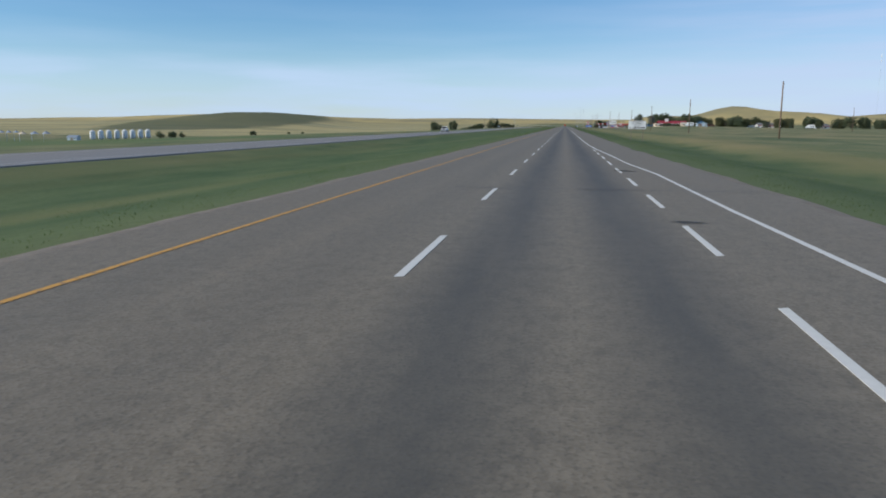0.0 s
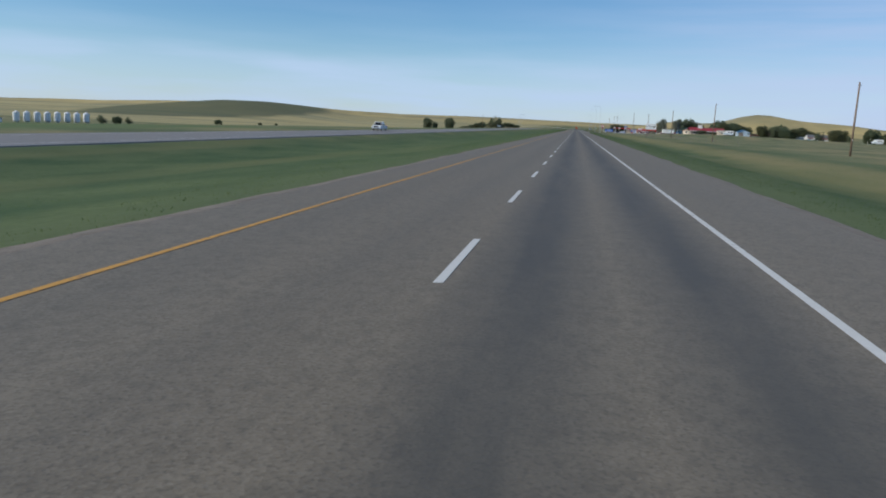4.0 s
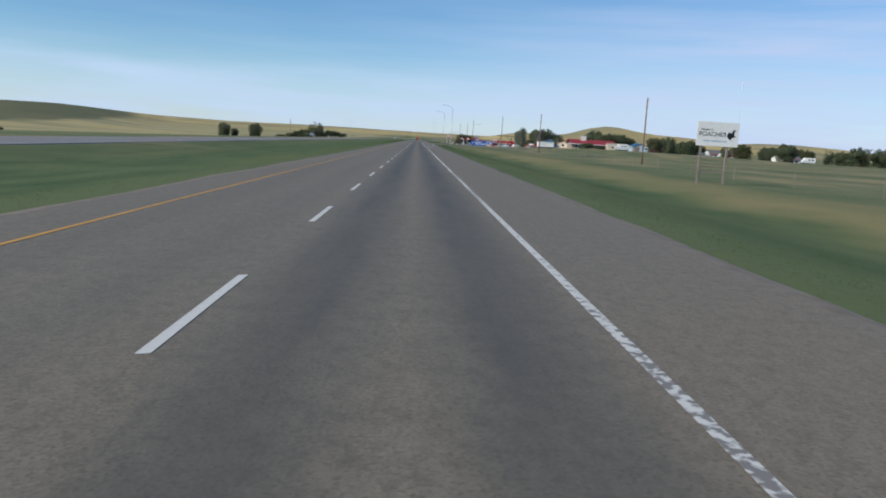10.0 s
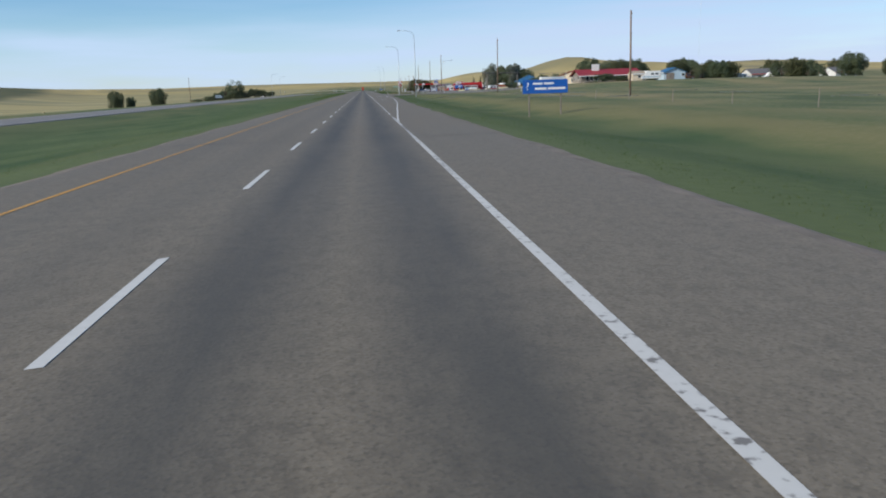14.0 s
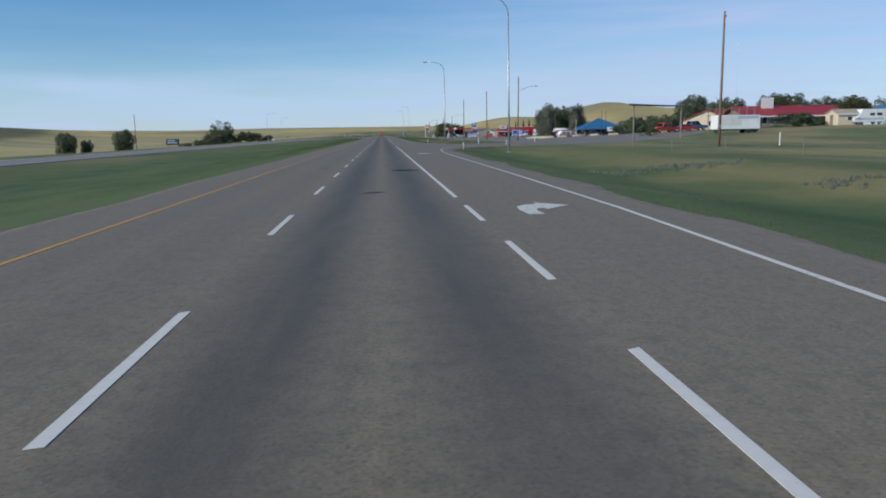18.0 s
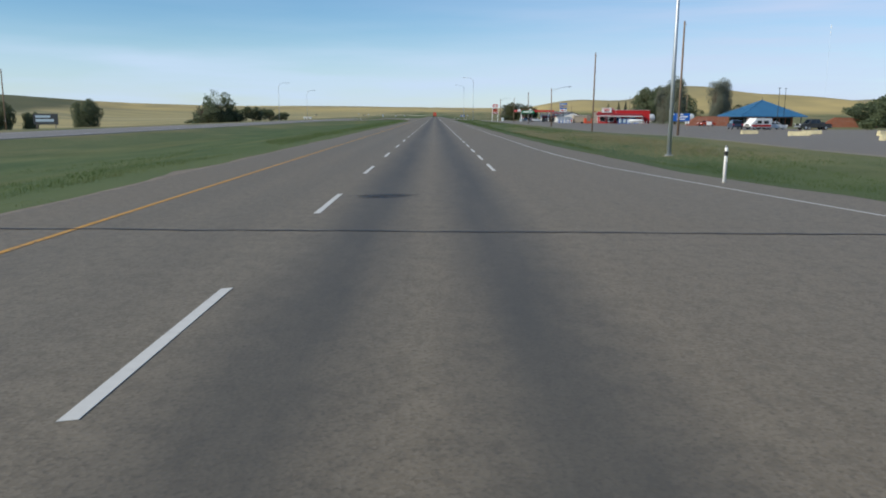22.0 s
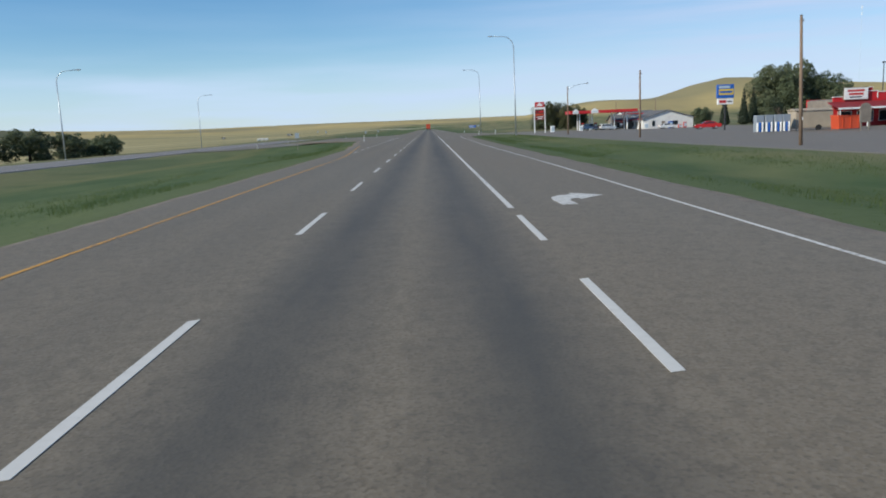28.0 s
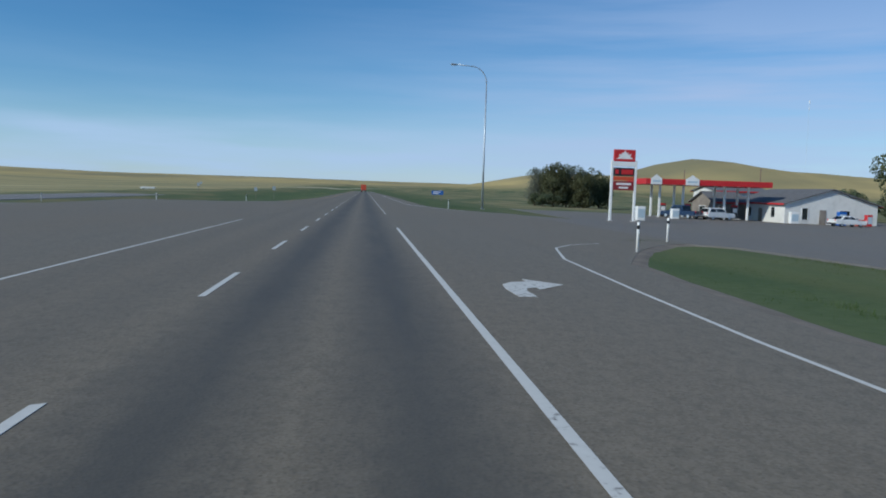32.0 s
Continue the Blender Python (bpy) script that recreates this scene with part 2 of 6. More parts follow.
def leafy(m, color, share):
    """Thin leaves let some of the light through."""
    n, l = m.node_tree.nodes, m.node_tree.links
    t, x = n.new("ShaderNodeBsdfTranslucent"), n.new("ShaderNodeMixShader")
    l.new(color, t.inputs["Color"])
    x.inputs[0].default_value = share
    l.new(n["Principled BSDF"].outputs[0], x.inputs[1])
    l.new(t.outputs[0], x.inputs[2])
    l.new(x.outputs[0], n["Material Output"].inputs["Surface"])


def ground_material():
    """Prairie: mown green verges, drier bands, grazed gold hills."""
    m = blank("prairie_grass")
    xyz = x_of(m)
    fine, mid = noise_node(m, 3.5, 3), noise_node(m, 0.30, 5, (1, 0.45, 1))
    big, huge = noise_node(m, 0.022, 5, (1, 0.5, 1)), noise_node(m, 0.0035, 4)
    bands = noise_node(m, 0.16, 3, (1, 0.06, 1))
    green = blend(m, remap(m, mid, 0.3, 0.7, 0, 1), (0.054, 0.091, 0.036), (0.118, 0.146, 0.060))
    green = blend(m, remap(m, fine, 0.35, 0.75, 0, 0.5), green, (0.036, 0.066, 0.023))
    dry = blend(m, remap(m, mid, 0.3, 0.7, 0, 1), (0.24, 0.195, 0.08), (0.155, 0.155, 0.062))
    near = blend(m, remap(m, calc(m, "ADD", bands, calc(m, "MULTIPLY", big, 0.5)), 0.80, 1.0, 0, 0.5), green, dry)
    # a pale mown strip beside the shoulders, a tan band past the right ditch
    wob = calc(m, "MULTIPLY", calc(m, "SUBTRACT", mid, 0.5), 5)
    edge = calc(m, "ABSOLUTE", calc(m, "ADD", xyz[0], 1.0), 0)
    near = blend(m, remap(m, calc(m, "ADD", edge, wob), 10.0, 6.8, 0, 0.6), near, (0.118, 0.142, 0.064))
    tan = calc(m, "ABSOLUTE", calc(m, "SUBTRACT", calc(m, "ADD", xyz[0], wob), 17.0), 0)
    tan_k = calc(m, "MULTIPLY", remap(m, tan, 4.0, 1.0, 0, 0.65), remap(m, xyz[1], 530, 590, 1, 0.1))
    near = blend(m, tan_k, near, (0.25, 0.205, 0.095))
    # pasture away from the road is greyer and drier
    far_green = blend(m, remap(m, big, 0.35, 0.65, 0, 1), (0.120, 0.145, 0.066), (0.20, 0.19, 0.095))
    far_green = blend(m, remap(m, mid, 0.40, 0.60, 0, 0.8), far_green, (0.080, 0.112, 0.046))
    far_green = blend(m, remap(m, fine, 0.46, 0.66, 0, 0.6), far_green, (0.24, 0.225, 0.13))
    sage = noise_node(m, 0.075, 5, (1, 0.4, 1))
    far_green = blend(m, remap(m, sage, 0.50, 0.60, 0, 0.7), far_green, (0.27, 0.22, 0.115))
    far_green = blend(m, remap(m, sage, 0.44, 0.36, 0, 0.6), far_green, (0.062, 0.090, 0.042))
    dx = calc(m, "ABSOLUTE", calc(m, "ADD", xyz[0], 8), 0)
    col = blend(m, remap(m, calc(m, "ADD", dx, calc(m, "MULTIPLY", mid, 14)), 24, 44, 0, 1), near, far_green)
    # the field beyond the far road is green up to the village
    left = calc(m, "MULTIPLY", remap(m, xyz[0], -48, -60, 0, 0.8), remap(m, calc(m, "ADD", xyz[1], calc(m, "MULTIPLY", big, 120)), 600, 780, 1, 0))
    col = blend(m, left, col, blend(m, remap(m, big, 0.3, 0.7, 0, 1), (0.070, 0.125, 0.042), (0.12, 0.155, 0.06)))
    # pale stubble strips far down the valley
    far = calc(m, "ADD", xyz[1], calc(m, "ADD", calc(m, "MULTIPLY", xyz[0], 0.22), calc(m, "MULTIPLY", huge, 160)))
    strip_k = calc(m, "MULTIPLY", remap(m, calc(m, "ABSOLUTE", calc(m, "SUBTRACT", far, 1640), 0), 60, 30, 0, 0.8), remap(m, xyz[0], 30, -20, 0, 1))
    col = blend(m, strip_k, col, (0.50, 0.45, 0.33))
    # ripe fields behind the trees beyond the far road, in long strips
    strips = noise_node(m, 0.010, 3, (0.25, 2.2, 1))
    ripe = calc(m, "MULTIPLY", remap(m, xyz[0], -62, -96, 0, 0.9), remap(m, calc(m, "ADD", xyz[1], calc(m, "MULTIPLY", big, 90)), 925, 985, 0, 1))
    col = blend(m, ripe, col, blend(m, remap(m, strips, 0.42, 0.58, 0, 1), (0.40, 0.34, 0.17), (0.25, 0.235, 0.125)))
    # gold upland, by height and by distance down the valley
    gold = blend(m, remap(m, big, 0.35, 0.65, 0, 1), (0.47, 0.375, 0.165), (0.36, 0.30, 0.14))
    gold = blend(m, remap(m, huge, 0.46, 0.60, 0, 0.75), gold, (0.20, 0.19, 0.115))
    up = calc(m, "ADD", xyz[2], calc(m, "MULTIPLY", calc(m, "SUBTRACT", big, 0.5), 7))
    col = blend(m, remap(m, up, 3.2, 8.5, 0, 1), col, gold)
    # the near hill on the left is scrubby and dark
    hx = calc(m, "MULTIPLY", calc(m, "ADD", xyz[0], 800), 0.0046)
    hy = calc(m, "MULTIPLY", calc(m, "SUBTRACT", xyz[1], 1740), 0.0022)
    hd = calc(m, "ADD", calc(m, "MULTIPLY", hx, hx), calc(m, "MULTIPLY", hy, hy))
    hd = calc(m, "ADD", hd, calc(m, "MULTIPLY", calc(m, "SUBTRACT", big, 0.5), 0.7))
    col = blend(m, remap(m, hd, 0.75, 1.1, 0.85, 0), col, (0.092, 0.105, 0.058))
    surface(m, col, 0.95, fine, 0.5, 0.06, 0.15)
    return m


M_GRASS = ground_material()


def blades(name, a, b):
    m = blank(name)
    n = m.node_tree.nodes
    g = n.new("ShaderNodeNewGeometry")
    big = noise_node(m, 0.15, 3, (1, 0.2, 1))
    col = blend(m, g.outputs["Random Per Island"], a, b)
    col = blend(m, remap(m, big, 0.5, 0.7, 0, 0.3), col, (0.20, 0.18, 0.085))
    surface(m, col, 0.8, None, spec=0.2)
    leafy(m, col, 0.5)
    return m


M_BLADES = blades("verge_grass_blades", (0.070, 0.118, 0.038), (0.130, 0.170, 0.062))
M_STRAW = blades("dry_grass_blades", (0.22, 0.21, 0.12), (0.33, 0.30, 0.19))
M_SAGE = blades("sagebrush_leaves", (0.17, 0.19, 0.145), (0.27, 0.29, 0.235))
M_DIRT = paint("gravel_edge", (0.172, 0.146, 0.116), 0.95, var=0.35, scale=4, bump=0.6)
M_STEEL = paint("galvanised_steel", (0.42, 0.46, 0.50), 0.45, 0.6, 0.12, 1.5)
M_DARKSTEEL = paint("dark_steel", (0.06, 0.065, 0.07), 0.5, 0.4, 0.2, 3)
M_WOOD = paint("weathered_pole_wood", (0.19, 0.135, 0.095), 0.9, var=0.35, scale=2, bump=0.5)
M_OLDWOOD = paint("grey_timber", (0.20, 0.175, 0.15), 0.9, var=0.35, scale=3, bump=0.5)
M_WHITE = paint("white_painted_metal", (0.76, 0.77, 0.77), 0.45, var=0.06, scale=1.2, dirt=0.12)
M_CREAM = paint("cream_stucco", (0.62, 0.53, 0.40), 0.85, var=0.12, scale=2, bump=0.3, dirt=0.2)
M_SIDING = paint("pale_siding", (0.66, 0.66, 0.64), 0.7, var=0.08, scale=1.5, dirt=0.15)
M_RED = paint("red_painted_metal", (0.47, 0.018, 0.022), 0.5, var=0.12, scale=1.0, dirt=0.08)
M_REDROOF = paint("red_metal_roof", (0.26, 0.024, 0.030), 0.55, var=0.16, scale=1.0, dirt=0.12)
M_MAROON = paint("maroon_awning", (0.20, 0.018, 0.024), 0.7, var=0.2, scale=1.5)
M_BLUEROOF = paint("blue_metal_roof", (0.035, 0.13, 0.26), 0.5, var=0.14, scale=0.8, dirt=0.05)
M_NAVY = paint("dark_blue_car_paint", (0.015, 0.035, 0.085), 0.3, var=0.1, scale=1)
M_BLUE = paint("blue_sign_sheeting", (0.012, 0.10, 0.42), 0.45, var=0.06, scale=1)
M_GREEN = paint("green_sign_sheeting", (0.006, 0.20, 0.10), 0.45, var=0.06, scale=1)
M_YELLOW = paint("yellow_panel", (0.70, 0.50, 0.03), 0.5, var=0.06, scale=1)
M_BLACK = paint("black_plastic", (0.012, 0.012, 0.014), 0.5, var=0.2, scale=3)
M_RUBBER = paint("tyre_rubber", (0.02, 0.02, 0.021), 0.9, var=0.2, scale=5)
M_CONC = paint("yellow_painted_concrete", (0.60, 0.54, 0.34), 0.85, var=0.18, scale=3, bump=0.3, dirt=0.4)
M_GREYCONC = paint("grey_concrete", (0.36, 0.35, 0.33), 0.9, var=0.15, scale=3, bump=0.3)
M_BRICK = paint("red_brown_brickwork", (0.30, 0.115, 0.072), 0.9, var=0.2, scale=5, bump=0.3, dirt=0.15)
M_SHINGLE = paint("grey_roof_shingles", (0.13, 0.13, 0.135), 0.9, var=0.25, scale=4, bump=0.4)
M_ORANGE = paint("orange_red_paint", (0.52, 0.07, 0.025), 0.45, var=0.1, scale=1.2, dirt=0.15)
M_PALE = paint("pale_blue_paint", (0.42, 0.52, 0.60), 0.5, var=0.1, scale=1.5)
M_BALE = paint("straw_bale", (0.42, 0.33, 0.16), 0.95, var=0.3, scale=6, bump=0.8)
M_BARK = paint("tree_bark", (0.085, 0.065, 0.05), 0.95, var=0.3, scale=4, bump=0.6)
M_RUST = paint("rusty_steel", (0.22, 0.10, 0.055), 0.85, var=0.3, scale=4, bump=0.3)
M_TAN = paint("tan_canvas", (0.36, 0.31, 0.24), 0.85, var=0.2, scale=2)
M_GALV = paint("corrugated_bin_steel", (0.55, 0.58, 0.60), 0.4, 0.55, 0.1, 0.8)


def glass_material():
    m = blank("window_glass")
    p = m.node_tree.nodes["Principled BSDF"]
    p.inputs["Base Color"].default_value = (0.02, 0.026, 0.032, 1)
    p.inputs["Roughness"].default_value = 0.06
    p.inputs["Specular IOR Level"].default_value = 0.8
    return m


M_GLASS = glass_material()


def leaves(name, dark, light):
    m = blank(name)
    g = m.node_tree.nodes.new("ShaderNodeNewGeometry")
    info = m.node_tree.nodes.new("ShaderNodeObjectInfo")
    col = blend(m, g.outputs["Random Per Island"], dark, light)
    col = blend(m, calc(m, "MULTIPLY", info.outputs["Random"], 0.4), col, (light[0] * 1.15, light[1] * 0.95, light[2]))
    surface(m, col, 0.65, None, spec=0.3)
    leafy(m, col, 0.35)
    return m


M_LEAF = leaves("dark_green_leaves", (0.060, 0.086, 0.050), (0.145, 0.182, 0.098))
M_LEAF_SILVER = leaves("silver_green_leaves", (0.100, 0.122, 0.088), (0.23, 0.25, 0.195))
M_LEAF_OLIVE = leaves("olive_leaves", (0.058, 0.072, 0.034), (0.115, 0.13, 0.062))
M_NEEDLE = leaves("spruce_needles", (0.020, 0.038, 0.024), (0.048, 0.070, 0.044))


# ---- helpers of the builder ----
def part(name, bm, material, parent, label="", smooth=False):
    """Links a bmesh as one mesh object under a thing or a part."""
    me = bpy.data.meshes.new(name)
    bm.normal_update()
    bm.to_mesh(me)
    bm.free()
    me.materials.append(material)
    if smooth:
        for p in me.polygons:
            p.use_smooth = True
    ob = new(name, me)
    if parent is not None:
        ob.parent = parent
    if label:
        ob["label"] = label
    return ob


def mesh_of(name, verts, faces, material, parent=None):
    me = bpy.data.meshes.new(name)
    me.from_pydata(verts, [], faces)
    me.materials.append(material)
    ob = new(name, me)
    ob.parent = parent
    return ob


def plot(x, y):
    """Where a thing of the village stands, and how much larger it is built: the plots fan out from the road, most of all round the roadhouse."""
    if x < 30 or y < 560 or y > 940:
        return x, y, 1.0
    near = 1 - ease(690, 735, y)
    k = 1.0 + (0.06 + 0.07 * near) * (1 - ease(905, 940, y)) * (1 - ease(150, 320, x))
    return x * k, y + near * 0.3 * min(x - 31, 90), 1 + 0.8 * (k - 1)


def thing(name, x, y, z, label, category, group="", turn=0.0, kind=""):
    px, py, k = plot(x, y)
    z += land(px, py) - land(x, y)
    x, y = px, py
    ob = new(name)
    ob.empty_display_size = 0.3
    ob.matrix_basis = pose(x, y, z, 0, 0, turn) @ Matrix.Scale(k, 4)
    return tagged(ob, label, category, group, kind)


def box(bm, x, y, z, sx, sy, sz, bevel=0.0, turn=None):
    """A box by its centre and size, its edges rounded."""
    m = Matrix.Translation((x, y, z)) @ (turn or Matrix()) @ Matrix.Diagonal((sx, sy, sz, 1))
    made = bmesh.ops.create_cube(bm, size=1.0, matrix=m)["verts"]
    if bevel:
        edges = list({e for v in made for e in v.link_edges})
        bmesh.ops.bevel(bm, geom=edges, offset=bevel, segments=1, affect="EDGES", profile=0.5)
    return bm


def a_box(*a, **k):
    return box(bmesh.new(), *a, **k)


def tube(bm, points, radii, seg=8, caps=True):
    """A round bar along points, with its radius at each."""
    points = [Vector(p) for p in points]
    rings = []
    for i, p in enumerate(points):
        d = (points[min(i + 1, len(points) - 1)] - points[max(i - 1, 0)]).normalized()
        u = d.orthogonal().normalized() if abs(d.z) < 0.99 else Vector((1, 0, 0))
        if rings:
            u = (last - d * last.dot(d)).normalized()
        last = u
        w = d.cross(u)
        r = radii[i] if isinstance(radii, (list, tuple)) else radii
        rings.append([bm.verts.new(p + (u * math.cos(2 * math.pi * k / seg) + w * math.sin(2 * math.pi * k / seg)) * r) for k in range(seg)])
    for a, b in zip(rings, rings[1:]):
        for k in range(seg):
            bm.faces.new((a[k], a[(k + 1) % seg], b[(k + 1) % seg], b[k]))
    if caps:
        bm.faces.new(rings[0][::-1])
        bm.faces.new(rings[-1])
    return bm


def a_tube(*a, **k):
    return tube(bmesh.new(), *a, **k)


def prism(bm, outline, d0, d1, axis="y"):
    """A flat outline pulled out from d0 to d1 along an axis; the outline is in the two other axes."""
    def at(p, d):
        return {"x": (d, p[0], p[1]), "y": (p[0], d, p[1]), "z": (p[0], p[1], d)}[axis]
    a = [bm.verts.new(at(p, d0)) for p in outline]
    b = [bm.verts.new(at(p, d1)) for p in outline]
    n = len(outline)
    bm.faces.new(a)
    bm.faces.new(b[::-1])
    for i in range(n):
        bm.faces.new((a[(i + 1) % n], a[i], b[i], b[(i + 1) % n]))
    bmesh.ops.recalc_face_normals(bm, faces=bm.faces)
    return bm


def a_prism(*a, **k):
    return prism(bmesh.new(), *a, **k)


def ease(a, b, v):
    t = min(1.0, max(0.0, (v - a) / (b - a)))
    return t * t * (3 - 2 * t)


# ---- the lie of the land ----
def road_z(y):
    """The road climbs slowly once it is past the village."""
    return 11.0 * ease(1150, 3300, y)


def opp_x(y):
    """Middle of the far carriageway, which draws away from the near one."""
    return float(np.interp(y, (-400, 120, 330, 580, 900, 1300, 1900, 2600), (-36.5, -37.5, -40, -44.5, -46, -44, -36, -36)))


HILLS = (  # x, y, height, half-width across, half-width along
    (325, 1615, 33, 70, 150), (440, 1625, 18, 95, 170), (190, 1600, 20, 75, 160), (520, 1520, 12, 180, 200), (760, 1850, 27, 240, 300), (110, 1700, 3, 100, 250),
    (-800, 1820, 29, 200, 330), (-1040, 2300, 20, 420, 450), (-300, 2700, 12, 420, 420),
    (1050, 1800, 8, 350, 400), (-1500, 2900, 17, 700, 600), (600, 3200, 13, 700, 500), (-400, 3700, 21, 900, 450), (1500, 2900, 18, 700, 600),
)


OPP_LEVEL = -0.78


def land(x, y):
    """Height of the ground."""
    z = -0.07 + road_z(y)
    # ditch beside the right shoulder, fading before the village; swale in the median
    z -= 0.55 * (1 - ease(540, 600, y)) * math.exp(-((x - 12.5) / 3.6) ** 2) * ease(5.6, 8.5, x)
    z -= 0.30 * ease(600, 640, y) * (1 - ease(840, 890, y)) * math.exp(-((x - 11.3) / 2.8) ** 2) * ease(7.5, 10, x) * (1 - ease(12.5, 16, x))
    ox = opp_x(y)
    mid = 0.5 * (-7.5 + ox + 6.5)
    half = abs(-7.5 - mid)
    open_ = 1 - ease(858, 885, y) * (1 - ease(945, 975, y))
    z -= open_ * 0.75 * max(0.0, 1 - ((x - mid) / half) ** 2) if abs(x - mid) < half else 0
    z += OPP_LEVEL * ease(-8, ox + 8, x) * (1 - ease(1000, 1150, y))
    # the ground falls away to the filling station and lies higher behind the long lot
    z -= (0.85 * ease(11, 28, x) + 0.45 * ease(28, 70, x)) * ease(885, 940, y) * (1 - ease(1050, 1200, y))
    z += 1.8 * ease(25, 95, x) * (1 - 0.6 * ease(105, 190, x)) * ease(548, 605, y) * (1 - ease(650, 780, y)) * (1 - ease(260, 500, x))
    # the long lot lies below the road
    z -= 0.7 * ease(12, 30, x) * ease(650, 720, y) * (1 - ease(885, 940, y)) * (1 - ease(150, 300, x))
    # the fields beyond the far carriageway fall away to the left
    z -= (5.6 * ease(-52, -150, x) + 8.0 * ease(-150, -480, x)) * (1 - ease(1350, 2300, y))
    for hx, hy, hh, sx, sy in HILLS:
        q = ((x - hx) / sx) ** 2 + ((y - hy) / sy) ** 2
        if q < 9:
            z += hh * math.exp(-q)
    away = ease(60, 260, abs(x + 15))
    z += away * 2.2 * noise.noise((x * 0.006, y * 0.004, 0.3)) * ease(500, 1500, math.hypot(x, y - 300))
    lot = ease(16, 19, x) * ease(556, 566, y) * (1 - ease(995, 1005, y))
    z += 0.05 * (1 - lot) * noise.noise((x * 0.25, y * 0.1, 5.0)) * ease(6.8, 11, abs(x)) + 0.12 * away * (1 - lot) * noise.noise((x * 0.05, y * 0.05, 9.0))
    return z


def spread(lo, hi, step, limit_lo, limit_hi, grow=1.16):
    """Grid lines: even between lo and hi, then wider and wider to the limits."""
    vals = list(np.arange(lo, hi + 1e-6, step))
    s, v = step, vals[-1]
    while v < limit_hi:
        s *= grow
        v += s
        vals.append(v)
    s, v = step, vals[0]
    while v > limit_lo:
        s *= grow
        v -= s
        vals.insert(0, v)
    return vals


def build_ground():
    xs = spread(-60, 60, 1.5, -4000, 4000, 1.09)
    ys = spread(-40, 1100, 7.0, -1500, 4700, 1.06)
    verts = [(x, y, land(x, y)) for y in ys for x in xs]
    w = len(xs)
    faces = [(j * w + i, j * w + i + 1, (j + 1) * w + i + 1, (j + 1) * w + i) for j in range(len(ys) - 1) for i in range(w - 1)]
    g = mesh_of("ground", verts, faces, M_GRASS)
    for p in g.data.polygons:
        p.use_smooth = True
    tagged(g, "open prairie with mown green verges and dry gold hills", "ground", kind="structure")


build_ground()


# ---- roads ----
def strip(name, edge_l, edge_r, ys, z, material, label, category, thick=0.12, rise=road_z):
    """A paved strip between two edges given as functions of y, with a real edge."""
    v, f = [], []
    for y in ys:
        l, r, h = edge_l(y) + 0.16 * noise.noise((y * 0.21, 1.7, 0)), edge_r(y) + 0.16 * noise.noise((y * 0.23, 8.1, 0)), z + rise(y)
        v += [(l, y, h), (r, y, h), (l - 0.12, y, h - thick), (r + 0.12, y, h - thick)]
    for i in range(len(ys) - 1):
        a, b = 4 * i, 4 * i + 4
        f += [(a, a + 1, b + 1, b), (a + 2, a, b, b + 2), (a + 1, a + 3, b + 3, b + 1)]
    ob = mesh_of(name, v, f, material)
    return tagged(ob, label, category, kind="structure")


def interp(points):
    ys, xs = [p[0] for p in points], [p[1] for p in points]
    return lambda y: float(np.interp(y, ys, xs))


# pavement edges and the outer white line of the right side, along the road
RIGHT_EDGE = interp([(-80, 6.4), (0, 5.6), (60, 4.7), (180, 4.95), (420, 5.1), (470, 5.4), (505, 6.1), (566, 6.6), (572, 7.2), (578, 9.0),
                     (582, 14), (583, 22), (604, 22), (605, 14), (612, 9.6), (622, 7.8), (640, 6.9), (665, 6.55), (790, 6.55), (825, 6.4), (880, 6.6),
                     (888, 7.4), (893, 9.5), (896, 11.5), (897, 13), (931, 13), (934, 11.5), (940, 9), (955, 7.2), (1100, 6.9), (1250, 5.0), (2600, 5.0)])
LEFT_EDGE = interp([(-80, -6.75), (400, -6.8), (640, -7.0), (800, -6.7), (830, -6.9), (852, -8.2), (870, -9.6), (884, -10.6), (889, -14), (891, -22),
                    (946, -22), (949, -14), (956, -9.5), (975, -7.5), (1000, -6.8), (2600, -6.8)])
YS = [y for y in np.arange(-80, 1000, 2.0)] + [y for y in np.arange(1000, 2600, 5.0)] + [582.0, 583.0, 605.0, 897.0, 898.0, 931.0, 933.0, 889.0, 891.0, 946.0, 949.0, 893.0]
YS = sorted(set(float(y) for y in YS))
def gravel_edge(side, edge):
    """Loose gravel between the asphalt and the grass, of uneven width."""
    v, f = [], []
    for y in YS:
        w = 0.55 + 0.45 * noise.noise((y * 0.16, side * 5.0, 2.0)) + 0.2 * noise.noise((y * 0.9, side * 3.0, 7.0))
        e = edge(y) + 0.16 * noise.noise((y * 0.21, 1.7, 0) if side < 0 else (y * 0.23, 8.1, 0))
        h = road_z(y)
        v += [(e - side * 0.05, y, h - 0.006), (e + side * 0.25, y, h - 0.03), (e + side * (0.3 + max(0.1, w)), y, h - 0.13)]
    for i in range(len(YS) - 1):
        a, b = 3 * i, 3 * i + 3
        f += [(a, a + 1, b + 1, b), (a + 1, a + 2, b + 2, b + 1)]
    tagged(mesh_of("gravel_shoulder", v, f, M_DIRT), "loose brown gravel along the edge of the asphalt", "gravel", kind="structure")


